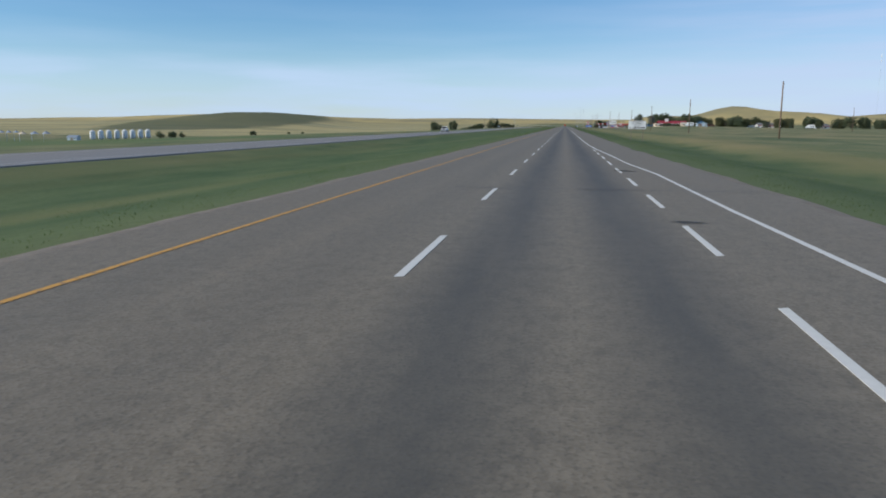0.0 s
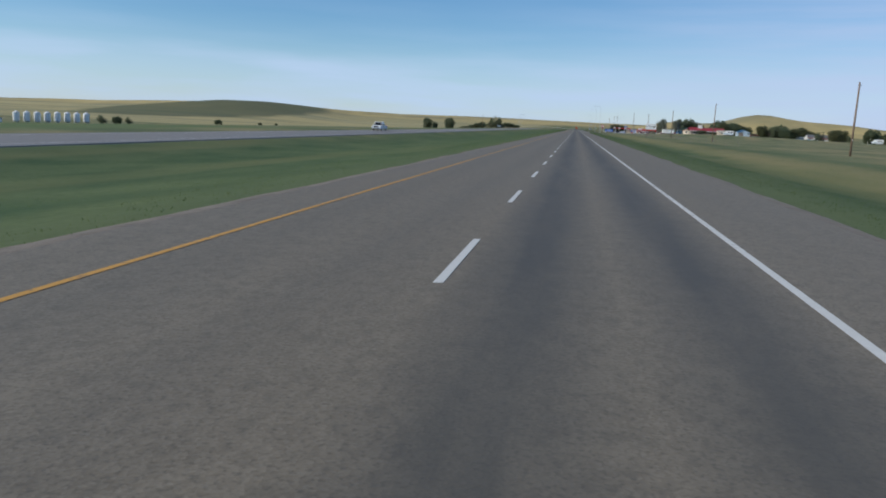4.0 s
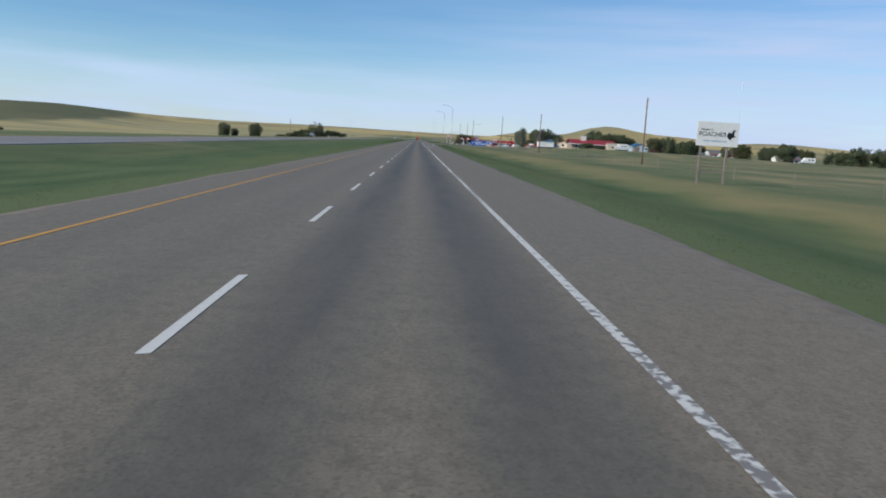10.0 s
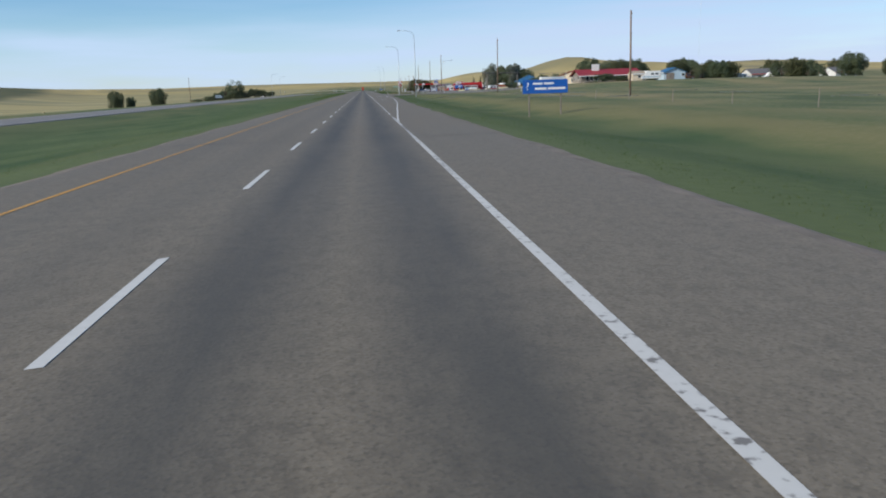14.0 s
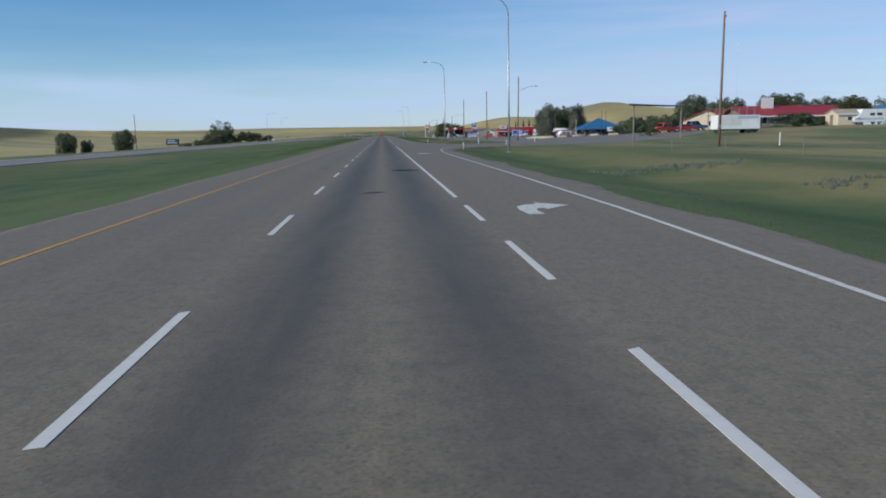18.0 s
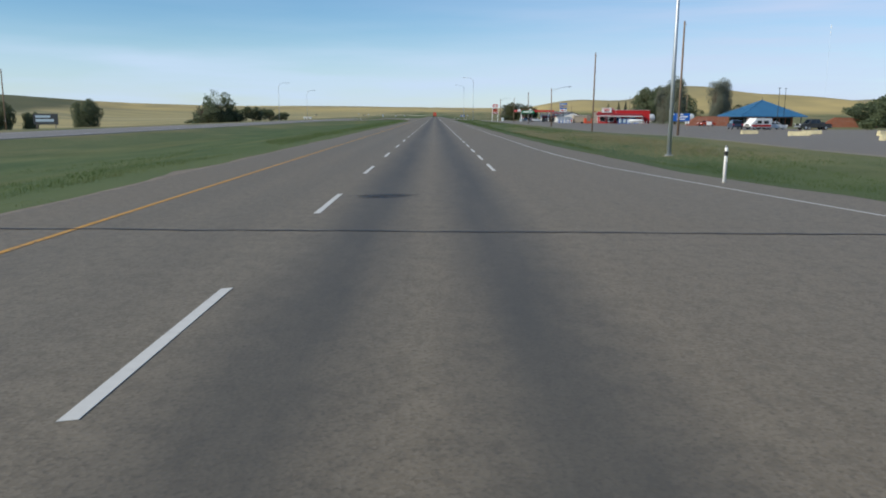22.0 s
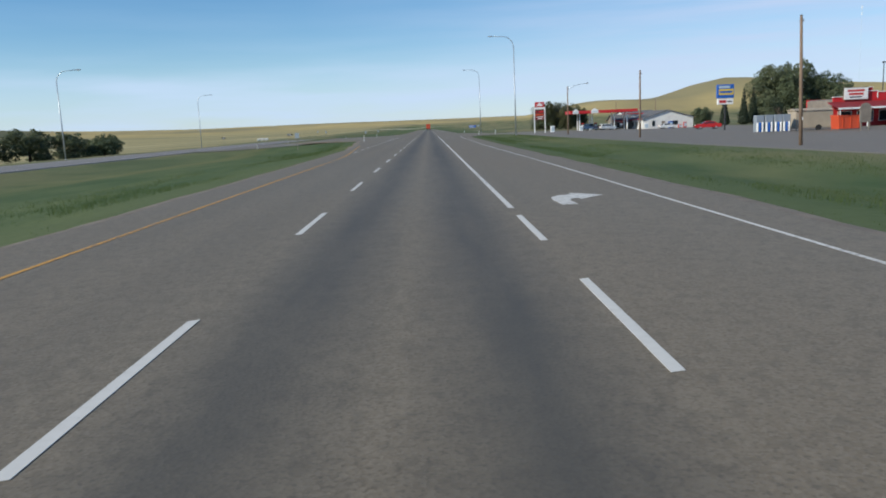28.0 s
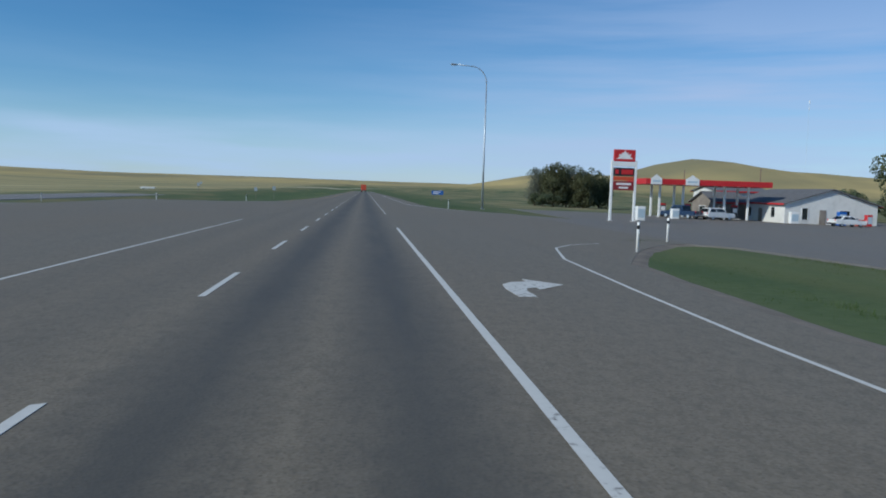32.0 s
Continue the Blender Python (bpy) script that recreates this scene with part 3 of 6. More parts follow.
gravel_edge(1, RIGHT_EDGE)
gravel_edge(-1, LEFT_EDGE)
strip("road", LEFT_EDGE, RIGHT_EDGE, YS, 0.0, M_ROAD, "two-lane highway carriageway of worn grey-brown chip seal", "road")
OPP_YS = [float(y) for y in np.arange(-300, 2400, 12.0)]
strip("road_far", lambda y: opp_x(y) - 6, lambda y: opp_x(y) + 6, OPP_YS, OPP_LEVEL, M_OPP, "grey carriageway for oncoming traffic beyond the median", "road")


def sloped_strip(name, x0, x1, ys, material, label, category, lift=0.06, n=10):
    """Paving that follows the ground between two edges."""
    v = [(x0(y) + (x1(y) - x0(y)) * i / n, y, land(x0(y) + (x1(y) - x0(y)) * i / n, y) + lift) for y in ys for i in range(n + 1)]
    f = [(j * (n + 1) + i, j * (n + 1) + i + 1, (j + 1) * (n + 1) + i + 1, (j + 1) * (n + 1) + i) for j in range(len(ys) - 1) for i in range(n)]
    w = len(v)
    for j, y in enumerate(ys):
        for i in (0, n):
            p = v[j * (n + 1) + i]
            v.append((p[0] + (0.6 if i else -0.6), p[1], p[2] - 0.12))
    for j in range(len(ys) - 1):
        a, b = j * (n + 1), (j + 1) * (n + 1)
        f += [(w + 2 * j, a, b, w + 2 * j + 2), (a + n, w + 2 * j + 1, w + 2 * j + 3, b + n)]
    return tagged(mesh_of(name, v, f, material), label, category, kind="structure")


sloped_strip("crossover_road", lambda y: opp_x(y) + 5.8, lambda y: LEFT_EDGE(y) + 0.5, [float(y) for y in np.arange(889, 950, 3.0)], M_LOT, "paved opening across the grass median", "road")
LOT_EDGE = interp([(583, 21), (604, 21), (606, 21.5), (640, 21.5), (690, 26), (725, 24.2), (780, 25), (815, 19.7), (850, 17.5), (880, 16.6), (896, 14.5), (897, 12.4), (931, 12.4), (934, 20), (990, 24)])
LOT_YS = sorted([-40.0 + 7 * k for k in range(89, 148)] + [584.0, 592.0, 604.0, 606.0, 896.0, 897.0, 931.0, 934.0])
sloped_strip("service_lot", LOT_EDGE, interp([(583, 24), (592, 34), (606, 46), (625, 58), (640, 66), (700, 72), (800, 82), (900, 84), (990, 88)]), LOT_YS, M_LOT, "worn asphalt lot in front of the roadside businesses", "pavement", 0.05, 44)


# ---- road markings ----
def ribbon(bm, pts, half, z=0.005):
    """A painted line along points (x, y)."""
    prev = None
    for i, (x, y) in enumerate(pts):
        a, b = pts[max(i - 1, 0)], pts[min(i + 1, len(pts) - 1)]
        d = Vector((b[0] - a[0], b[1] - a[1])).normalized()
        h = z + road_z(y)
        l = bm.verts.new((x - d.y * half, y + d.x * half, h))
        r = bm.verts.new((x + d.y * half, y - d.x * half, h))
        if prev:
            bm.faces.new((prev[0], prev[1], r, l))
        prev = (l, r)


def line(name, material, pts, half, label, z=0.005):
    bm = bmesh.new()
    ribbon(bm, pts, half, z)
    bmesh.ops.recalc_face_normals(bm, faces=bm.faces)
    return tagged(part(name, bm, material, None), label, "road marking", kind="structure")


def straight(x, a, b, step=6.0):
    n = max(1, int((b - a) / step))
    return [(x, a + (b - a) * i / n) for i in range(n + 1)]


def dashes(name, x, starts, length, half, label, material):
    root = tagged(new(name), label, "road marking", kind="structure")
    me = None
    for s in starts:
        if s < 1100:
            if me is None:
                bm = bmesh.new()
                o = [(-half, 0), (half, 0.03), (half, length), (-half * 0.9, length - 0.05)]
                a = [bm.verts.new((p[0], p[1], 0.0)) for p in o]
                b = [bm.verts.new((p[0], p[1], 0.004)) for p in o]
                bm.faces.new(b)
                for i in range(4):
                    bm.faces.new((a[i], a[(i + 1) % 4], b[(i + 1) % 4], b[i]))
                me = bpy.data.meshes.new("dash")
                bm.to_mesh(me)
                bm.free()
                me.materials.append(material)
            d = new("dash", me)
            d.parent = root
            d.location = (x, s, 0.002 + road_z(s))
    bm = bmesh.new()
    far = [s for s in starts if s >= 1100]
    for s in far:
        ribbon(bm, [(x, s), (x, s + length)], half)
    if far:
        tagged(part("far_dashes", bm, material, root), kind="stuff")
    else:
        bm.free()
    return root


dashes("lane_line", -1.85, [8.04 + 9 * k for k in range(-10, 240)], 3.3, 0.055, "broken white lane line", M_WHITE_LINE)
dashes("merge_line", 2.05, [10.2 + 6 * k for k in range(-14, 8)], 3.1, 0.055, "short broken white line beside a merging lane", M_WHITE_LINE)
dashes("turn_lane_line", 2.05, [444.3 - 12 + 6 * k for k in range(0, 13)], 3.2, 0.055, "short broken white line beside a turning lane", M_WHITE_LINE)
dashes("second_turn_lane_line", 2.05, [621.6 + 5.985 * k for k in range(0, 26)], 3.2, 0.055, "short broken white line beside a turning lane", M_WHITE_LINE)
dashes("third_turn_lane_line", 2.05, [922 + 6 * k for k in range(0, 40)], 3.2, 0.055, "short broken white line beside a merging lane", M_WHITE_LINE)
dashes("left_turn_lane_line", -5.42, [819.2 + 6 * k for k in range(0, 6)] + [854.9], 2.8, 0.045, "short broken white line beside the left turning lane", M_WORN_LINE)
line("left_turn_solid_line", M_WHITE_LINE, straight(-5.45, 859.3, 908), 0.045, "white line beside the left turning lane")
line("yellow_edge_line", M_YELLOW_LINE, straight(-5.3, -80, 320) + straight(-5.22, 420, 560) + straight(-5.1, 570, 640) + straight(-5.2, 740, 800) + [(-5.3, 812), (-5.9, 822), (-6.5, 832), (-7.4, 846)], 0.05, "yellow line along the median shoulder")
line("yellow_edge_line_beyond", M_YELLOW_LINE, [(-8.4, 956), (-6.2, 980)] + straight(-5.25, 1000, 2590), 0.05, "yellow line along the median shoulder")
line("edge_line_near", M_WHITE_LINE, [(4.4, -80), (3.75, -10), (3.58, 8), (3.39, 16), (3.26, 28), (2.85, 35), (2.62, 45), (2.25, 58), (2.08, 70)] + straight(2.06, 78, 240), 0.06, "white edge line of the shoulder")
line("edge_line_worn", M_WORN_LINE, straight(2.06, 240, 428), 0.065, "badly worn white edge line of the shoulder")
line("edge_line_taper", M_WHITE_LINE, [(2.06, 420), (2.5, 431), (2.92, 440), (3.22, 448), (3.95, 463), (4.35, 473), (4.98, 496), (5.3, 506), (5.4, 520), (5.45, 552), (5.6, 558), (5.85, 563), (6.25, 569), (7.0, 574.3), (8.2, 578.2), (10, 581), (12, 582.5)], 0.055, "white edge line that bends into a driveway")
line("turn_solid_line", M_WHITE_LINE, straight(2.05, 509.8, 593.1), 0.06, "solid white line beside a turning lane")
line("second_turn_solid_line", M_WHITE_LINE, straight(2.05, 775.7, 903.2), 0.06, "solid white line beside a turning lane")
line("edge_line_second", M_WHITE_LINE, [(10.2, 600.2), (9.46, 601.4), (8.85, 607.5), (7.2, 616.8), (6.0, 624), (5.55, 632)] + straight(5.42, 640, 790) + [(5.15, 826), (5.3, 850), (5.35, 878), (5.55, 883), (5.9, 889), (6.7, 893), (7.6, 894.6), (9.0, 895.8)], 0.042, "thin white edge line of the turning lane")
line("edge_line_third", M_WHITE_LINE, [(9.5, 936), (7.2, 946), (5.9, 956), (5.4, 970), (5.3, 1100), (2.15, 1240)] + straight(2.06, 1250, 2590), 0.055, "thin white edge line beyond the second driveway")
bm = bmesh.new()
for side in (-4.4, 4.4):
    pts = [(opp_x(y) + side, y) for y in OPP_YS]
    ribbon(bm, pts, 0.06, OPP_LEVEL + 0.006)
tagged(part("far_edge_lines", bm, M_WHITE_LINE, None), "edge lines of the far carriageway", "road marking", kind="structure")


def turn_arrow(y):
    bm = bmesh.new()
    o = [(-0.36, 0.0), (-0.04, 0.0), (-0.06, 0.75), (0.02, 1.12), (0.22, 1.25), (0.22, 0.95), (0.86, 1.72), (0.22, 2.55), (0.22, 2.12), (-0.10, 2.02), (-0.34, 1.62), (-0.40, 1.0)]
    prism(bm, o, 0.0, 0.004, "z")
    ob = part("turn_arrow", bm, M_WORN_LINE, None)
    ob.location = (3.5, y, 0.003)
    tagged(ob, "white right-turn arrow painted on the lane, worn", "road marking", "turn arrows", "structure")


for y in (505.2, 552.1, 775.9, 881.6):
    turn_arrow(y)


def tar_line(y, x0, x1, slope, seed):
    rng = random.Random(seed)
    bm = bmesh.new()
    n = int((x1 - x0) / 0.35)
    pts, w = [], 0.0
    for i in range(n + 1):
        w = w * 0.85 + rng.uniform(-0.05, 0.05)
        pts.append((x0 + (x1 - x0) * i / n, y + slope * (x1 - x0) * i / n + w))
    prev = None
    for x, yy in pts:
        h = rng.uniform(0.018, 0.042)
        a, b = bm.verts.new((x, yy - h, 0.009)), bm.verts.new((x, yy + h, 0.009))
        if prev:
            bm.faces.new((prev[0], a, b, prev[1]))
        prev = (a, b)
    ob = part("crack_seal", bm, M_TAR, None)
    tagged(ob, "dark wavy line of crack sealant across the road", "crack sealant", "sealed cracks", "structure")


for i, (y, a, b, s) in enumerate(((20.5, -3, 5.3, 0.02), (41, -5, -2.4, 0.0), (67.3, -6.3, 4.9, 0.02), (100.8, -6.0, 4.6, 0.01), (108, -6.4, 4.8, -0.03), (155, -6, 4.8, 0.02), (189.5, -6.3, 4.9, 0.0), (212, -6.2, 5.0, 0.01),
                                  (267, -6.4, 5, -0.01), (304.5, -6.5, 5.0, 0.02), (363.6, -6.4, 5.1, -0.02), (408, -6.3, 5.1, 0.02), (452, -6.4, 5, 0.01), (484.5, -6.4, 5.6, -0.015), (537.2, -2, 5.6, 0.0),
                                  (541, -6.5, 6.3, 0.0), (609, -6.6, 14, 0.01), (634.7, -3.5, 6.6, 0.01), (682, -6.5, 6.7, 0.0), (705, -2, 6.6, 0.02), (752, -6.6, 6.6, -0.01), (802, -6.4, 6.4, 0.01), (854.7, -8, 6.4, 0.0), (915, -9, 9, 0.01), (990, -6, 6, 0.01))):
    tar_line(y, a, b, s, 40 + i)


def stain(x, y, r, seed):
    """A thin film of soaked-in oil, ragged by its material."""
    bm = bmesh.new()
    ring = [bm.verts.new((1.4 * math.cos(a) + 0.01 * seed, 1.4 * math.sin(a), 0.0)) for a in np.linspace(0, 2 * math.pi, 25)[:-1]]
    bm.faces.new(ring)
    ob = tagged(part("oil_stain", bm, M_OIL, None), "dark oil stain soaked into the asphalt", "stain", "oil stains", "structure")
    ob.matrix_basis = Matrix.Translation((x, y, 0.0065)) @ Matrix.Rotation(seed * 0.7, 4, "Z") @ Matrix.Diagonal((r * 1.2, r * 1.9, 1, 1))


for i, (x, y, r) in enumerate(((1.1, 525.2, 0.9), (0.35, 530.2, 0.25), (-2.9, 529, 0.3), (-0.5, 231, 0.5), (1.3, 229, 0.5), (2.3, 29.5, 0.5), (2.2, 13.8, 0.3), (-0.9, 614, 0.6), (0.1, 857.2, 0.25), (0.6, 855.5, 0.22), (-0.6, 855.2, 0.2), (0.7, 174, 0.08), (-0.1, 512, 0.4))):
    stain(x, y, r, 90 + i)


# ---- grass along the verges ----
def tufts(name, spots, seed, tall, material, label, per=3, slim=1.0):
    """Tufts of narrow blades, too many to count, as one mesh."""
    rng = np.random.default_rng(seed)
    n = len(spots)
    base = np.repeat(np.asarray(spots, dtype=float), per, axis=0)
    m = n * per
    ang = rng.uniform(0, 2 * math.pi, m)
    hgt = tall * rng.uniform(0.35, 1.0, m)
    wid = slim * (0.020 + 0.05 * hgt)
    off = rng.normal(0, 0.10, (m, 2))
    lean = rng.normal(0, 0.32, (m, 2)) * hgt[:, None]
    b = base.copy()
    b[:, :2] += off
    dx, dy = np.cos(ang) * wid, np.sin(ang) * wid
    v = np.empty((m, 3, 3))
    v[:, 0] = b + np.stack([dx, dy, -0.03 + 0 * dx], 1)
    v[:, 1] = b - np.stack([dx, dy, 0.03 + 0 * dx], 1)
    v[:, 2] = b + np.stack([lean[:, 0], lean[:, 1], hgt], 1)
    me = bpy.data.meshes.new(name)
    me.vertices.add(3 * m)
    me.vertices.foreach_set("co", v.ravel())
    me.loops.add(3 * m)
    me.loops.foreach_set("vertex_index", np.arange(3 * m, dtype=np.int32))
    me.polygons.add(m)
    me.polygons.foreach_set("loop_start", np.arange(0, 3 * m, 3, dtype=np.int32))
    me.update(calc_edges=True)
    me.validate()
    me.materials.append(material)
    tagged(new(name, me), label, "grass", kind="stuff")


def verge_spots(count, side, seed):
    rng = random.Random(seed)
    out = []
    while len(out) < count:
        y = rng.uniform(-5, 960)
        if side > 0:
            e = RIGHT_EDGE(y)
            x = e + 0.25 + abs(rng.gauss(0, 5.0))
            if e > 9 or (y > 575 and x > LOT_EDGE(y) - 0.4):
                continue
        else:
            e = LEFT_EDGE(y)
            x = e - 0.25 - abs(rng.gauss(0, 5.5))
            if e < -12 or x < opp_x(y) + 6.4:
                continue
        if noise.noise((x * 0.3, y * 0.08, 2.0)) < -0.25:
            continue
        out.append((x, y, land(x, y)))
    return out


tufts("verge_grass_right", verge_spots(52000, 1, 5), 11, 0.042, M_BLADES, "short green grass along the right verge", 3, 0.5)
tufts("verge_grass_left", verge_spots(52000, -1, 6), 12, 0.042, M_BLADES, "short green grass on the median", 3, 0.5)
rng = random.Random(8)
straw = []
while len(straw) < 6000:
    cx, cy = rng.choice(((13.5, 640), (14.5, 655), (15, 672), (15.5, 662)))
    x, y = cx + rng.gauss(0, 1.5), cy + rng.gauss(0, 5)
    if x > RIGHT_EDGE(y) + 0.3 or x < LEFT_EDGE(y) - 0.4:
        straw.append((x, y, land(x, y)))
tufts("dry_grass", straw, 13, 0.20, M_STRAW, "taller seed-headed dry grass in the verge", 5, 0.22)


tall = []
while len(tall) < 16000:
    y = rng.uniform(612, 892)
    x = RIGHT_EDGE(y) + 1.8 + abs(rng.gauss(0, 4.5))
    if x < LOT_EDGE(y) - 0.5 and noise.noise((x * 0.22, y * 0.05, 4.0)) > -0.05:
        tall.append((x, y, land(x, y)))
for _ in range(260):
    x, y = 11.4 + rng.gauss(0, 0.5), 898.2 + rng.gauss(0, 0.35)
    tall.append((x, y, land(x, y)))
tufts("tall_grass", tall, 15, 0.125, M_BLADES, "longer green grass between the road and the lot", 5, 0.3)
tall = []
while len(tall) < 9000:
    y = rng.uniform(560, 880)
    x = LEFT_EDGE(y) - 2.5 - abs(rng.gauss(0, 4.0))
    if x > opp_x(y) + 8 and noise.noise((x * 0.22, y * 0.05, 14.0)) > 0.0:
        tall.append((x, y, land(x, y)))
tufts("tall_grass_median", tall, 16, 0.17, M_BLADES, "longer green grass in the median", 5, 0.3)
straw = []
for cx, cy, n in ((10.4, 668, 500), (10.9, 673, 700), (11.6, 679, 700), (10.8, 686, 500), (11.5, 694, 400)):
    for _ in range(n):
        x, y = cx + rng.gauss(0, 0.8), cy + rng.gauss(0, 2.2)
        if x > 8.9:
            straw.append((x, y, land(x, y)))
tufts("dry_grass_patch", straw, 17, 0.22, M_STRAW, "pale dry grass heads among the green verge", 6, 0.4)
sage = []
for cx, cy, n in ((15, 529, 40), (12.8, 529, 26), (16.8, 528, 34), (24.5, 480, 60), (27.5, 481, 70), (22, 480, 30), (16, 515, 26), (29.5, 525, 40), (34, 513, 50), (38, 515, 40), (31, 470, 40), (45, 470, 50), (40, 440, 40), (52, 500, 40)):
    for _ in range(n):
        x, y = cx + rng.gauss(0, 0.9), cy + rng.gauss(0, 0.8)
        sage.append((x, y, land(x, y)))
tufts("sagebrush", sage, 14, 0.20, M_SAGE, "low silver-grey sagebrush clumps in the pasture", 14, 1.1)


# ---- lamps and poles ----
def street_lamp(x, y, arm, height, label, turn=0):
    """Tall tapered steel lamp with a swept arm."""
    t = thing("street_lamp", x, y, land(x, y), label, "street lamp", "highway lamps")
    top = height - 2.0
    part("footing", a_tube([(0, 0, -0.3), (0, 0, 0.04)], 0.24, 12), M_GREYCONC, t)
    part("base_plate", a_box(0, 0, 0.06, 0.36, 0.36, 0.04, 0.01), M_STEEL, t)
    part("pole", a_tube([(0, 0, 0.06), (0, 0, 5), (0, 0, top)], [0.115, 0.098, 0.06], 12), M_STEEL, t, smooth=True)
    s = 1 if arm > 0 else -1
    pts, rad = [], []
    for k in range(9):
        a = math.radians(90 * k / 8)
        pts.append((s * 1.7 * (1 - math.cos(a)), 0, top + 1.75 * math.sin(a)))
        rad.append(0.06 - 0.002 * k)
    pts.append((arm, 0, top + 1.86))
    rad.append(0.045)
    part("arm", a_tube(pts, rad, 8), M_STEEL, t, smooth=True)
    bm = a_box(arm + s * 0.32, 0, top + 1.86, 0.72, 0.30, 0.16, 0.05)
    head = part("luminaire", bm, M_STEEL, t, "grey cobra-head luminaire")
    part("lens", a_box(arm + s * 0.36, 0, top + 1.765, 0.42, 0.22, 0.04, 0.012), M_WHITE, head)
    return t


for x, y in ((13.1, 567.0), (12.45, 637.6), (14.3, 882.0), (13.4, 951.0)):
    street_lamp(x, y, -3.3, 15.6, "tall grey steel highway lamp with a curved arm over the road")
for x, y in ((-57.6, 882.1), (-61.5, 968.0)):
    street_lamp(x, y, 3.3, 14.0, "tall grey steel highway lamp beyond the far carriageway")


def wood_pole(x, y, height, lean=(0, 0), arm=0.0, hardware=True):
    """Bare timber utility pole, some with a lamp bracket."""
    lamp = arm != 0
    t = thing("utility_pole", x, y, land(x, y), "weathered timber pole with a street-lamp bracket" if lamp else "weathered bare timber utility pole standing in grass", "utility pole", "roadside poles")
    part("pole", a_tube([(0, 0, -0.2), (lean[0] * 0.5, lean[1] * 0.5, height * 0.5), (lean[0], lean[1], height)], [0.135, 0.115, 0.09], 10), M_WOOD, t, smooth=True)
    part("cap", a_tube([(lean[0], lean[1], height), (lean[0], lean[1], height + 0.05)], [0.10, 0.08], 10), M_DARKSTEEL, t)
    if hardware:
        part("bolt", a_tube([(lean[0] - 0.16, lean[1], height - 0.35), (lean[0] + 0.16, lean[1], height - 0.35)], 0.02, 6), M_STEEL, t)
        part("insulator", a_tube([(lean[0] + 0.16, lean[1], height - 0.40), (lean[0] + 0.16, lean[1], height - 0.26)], [0.045, 0.03], 8), M_GREYCONC, t)
        part("number_tag", a_box(0.0, -0.128, 1.9, 0.07, 0.012, 0.16), M_WHITE, t)
    if lamp:
        h = height - (0.4 if height < 9 else 2.6)
        b = part("bracket", a_tube([(lean[0], lean[1], h - 0.25), (arm * 0.45, 0, h + 0.55), (arm, 0, h + 0.85)], [0.04, 0.035, 0.03], 8), M_STEEL, t, smooth=True)
        part("stay", a_tube([(lean[0], lean[1], h + 0.35), (arm * 0.4, 0, h + 0.55)], 0.012, 6), M_STEEL, b)
        q = part("luminaire", a_box(arm + 0.28, 0, h + 0.86, 0.62, 0.26, 0.16, 0.05), M_STEEL, t, "grey street-lamp head")
        part("lens", a_tube([(arm + 0.34, 0, h + 0.70), (arm + 0.34, 0, h + 0.80)], [0.06, 0.11], 10), M_WHITE, q)
    return t


for x, y, h, lean, arm in ((32.7, 124.1, 8.6, (0, 0), 0), (31.8, 205.4, 8.6, (0, 0), 0), (33.2, 307, 9.4, (0.05, 0), 0), (31.6, 377.5, 9.2, (0, 0), 0), (32.0, 470, 9.8, (-0.1, 0), 0), (31.7, 559, 12.2, (0.1, 0), 0),
                           (26.2, 634.5, 12.0, (0.15, 0), 3.2), (26.6, 680.5, 12.0, (0, 0), 0), (24.6, 716, 11.8, (0.05, 0), 0), (26.0, 766.8, 8.3, (-0.25, 0), 3.4), (26.6, 813.5, 8.9, (-0.25, 0), 0),
                           (26.7, 854.8, 8.2, (0, 0), 0), (26.0, 900, 8.7, (0, 0), 3.3), (78, 848, 9.5, (0, 0), 0), (62, 1010, 8.5, (0, 0), 0), (72, 1000, 9, (0, 0), 0), (-77, 736, 10.8, (0, 0), 0), (120, 345, 10, (0, 0), 0)):
    wood_pole(x, y, h, lean, arm)


def marker_post(x, y, group="driveway marker posts"):
    t = thing("marker_post", x, y, land(x, y), "white marker post with black and reflective bands", "marker post", group)
    part("post", a_tube([(0, 0, -0.1), (0, 0, 0.85), (0, 0, 1.02)], [0.047, 0.044, 0.040], 10), M_WHITE, t, smooth=True)
    part("band", a_tube([(0, 0, 0.78), (0, 0, 0.90)], 0.050, 10), M_BLACK, t)
    part("reflector", a_box(0, -0.047, 0.68, 0.05, 0.012, 0.10), M_WHITE, t, "white reflector")
    part("cap", a_tube([(0, 0, 1.0), (0, 0, 1.05)], [0.046, 0.025], 10), M_BLACK, t)


for x, y in ((9.3, 575.2), (16.5, 589.2), (14.6, 603.2), (7.85, 617.9), (24.5, 610), (-9.6, 877.5), (9.1, 892.2), (12.4, 897.8), (9.0, 945), (-13.4, 961), (-37, 962), (-27.5, 884), (-20, 947)):
    marker_post(x, y)


# ---- signs ----
def letters(parent, text, x, z, y, size, material, align="CENTER"):
    cu = bpy.data.curves.new("lettering", "FONT")
    cu.body, cu.size, cu.align_x, cu.align_y, cu.extrude = text, size, align, "CENTER", 0.003
    cu.materials.append(material)
    ob = new("lettering", cu)
    ob.parent = parent
    ob.matrix_basis = pose(x, y, z, 90, 0, 0)
    return ob


def bars(parent, rows, y, material):
    """Writing that cannot be read: plain bars (x0, x1, z, height)."""
    for x0, x1, z, h in rows:
        part("text_bar", a_box((x0 + x1) / 2, y, z, x1 - x0, 0.006, h), material, parent)


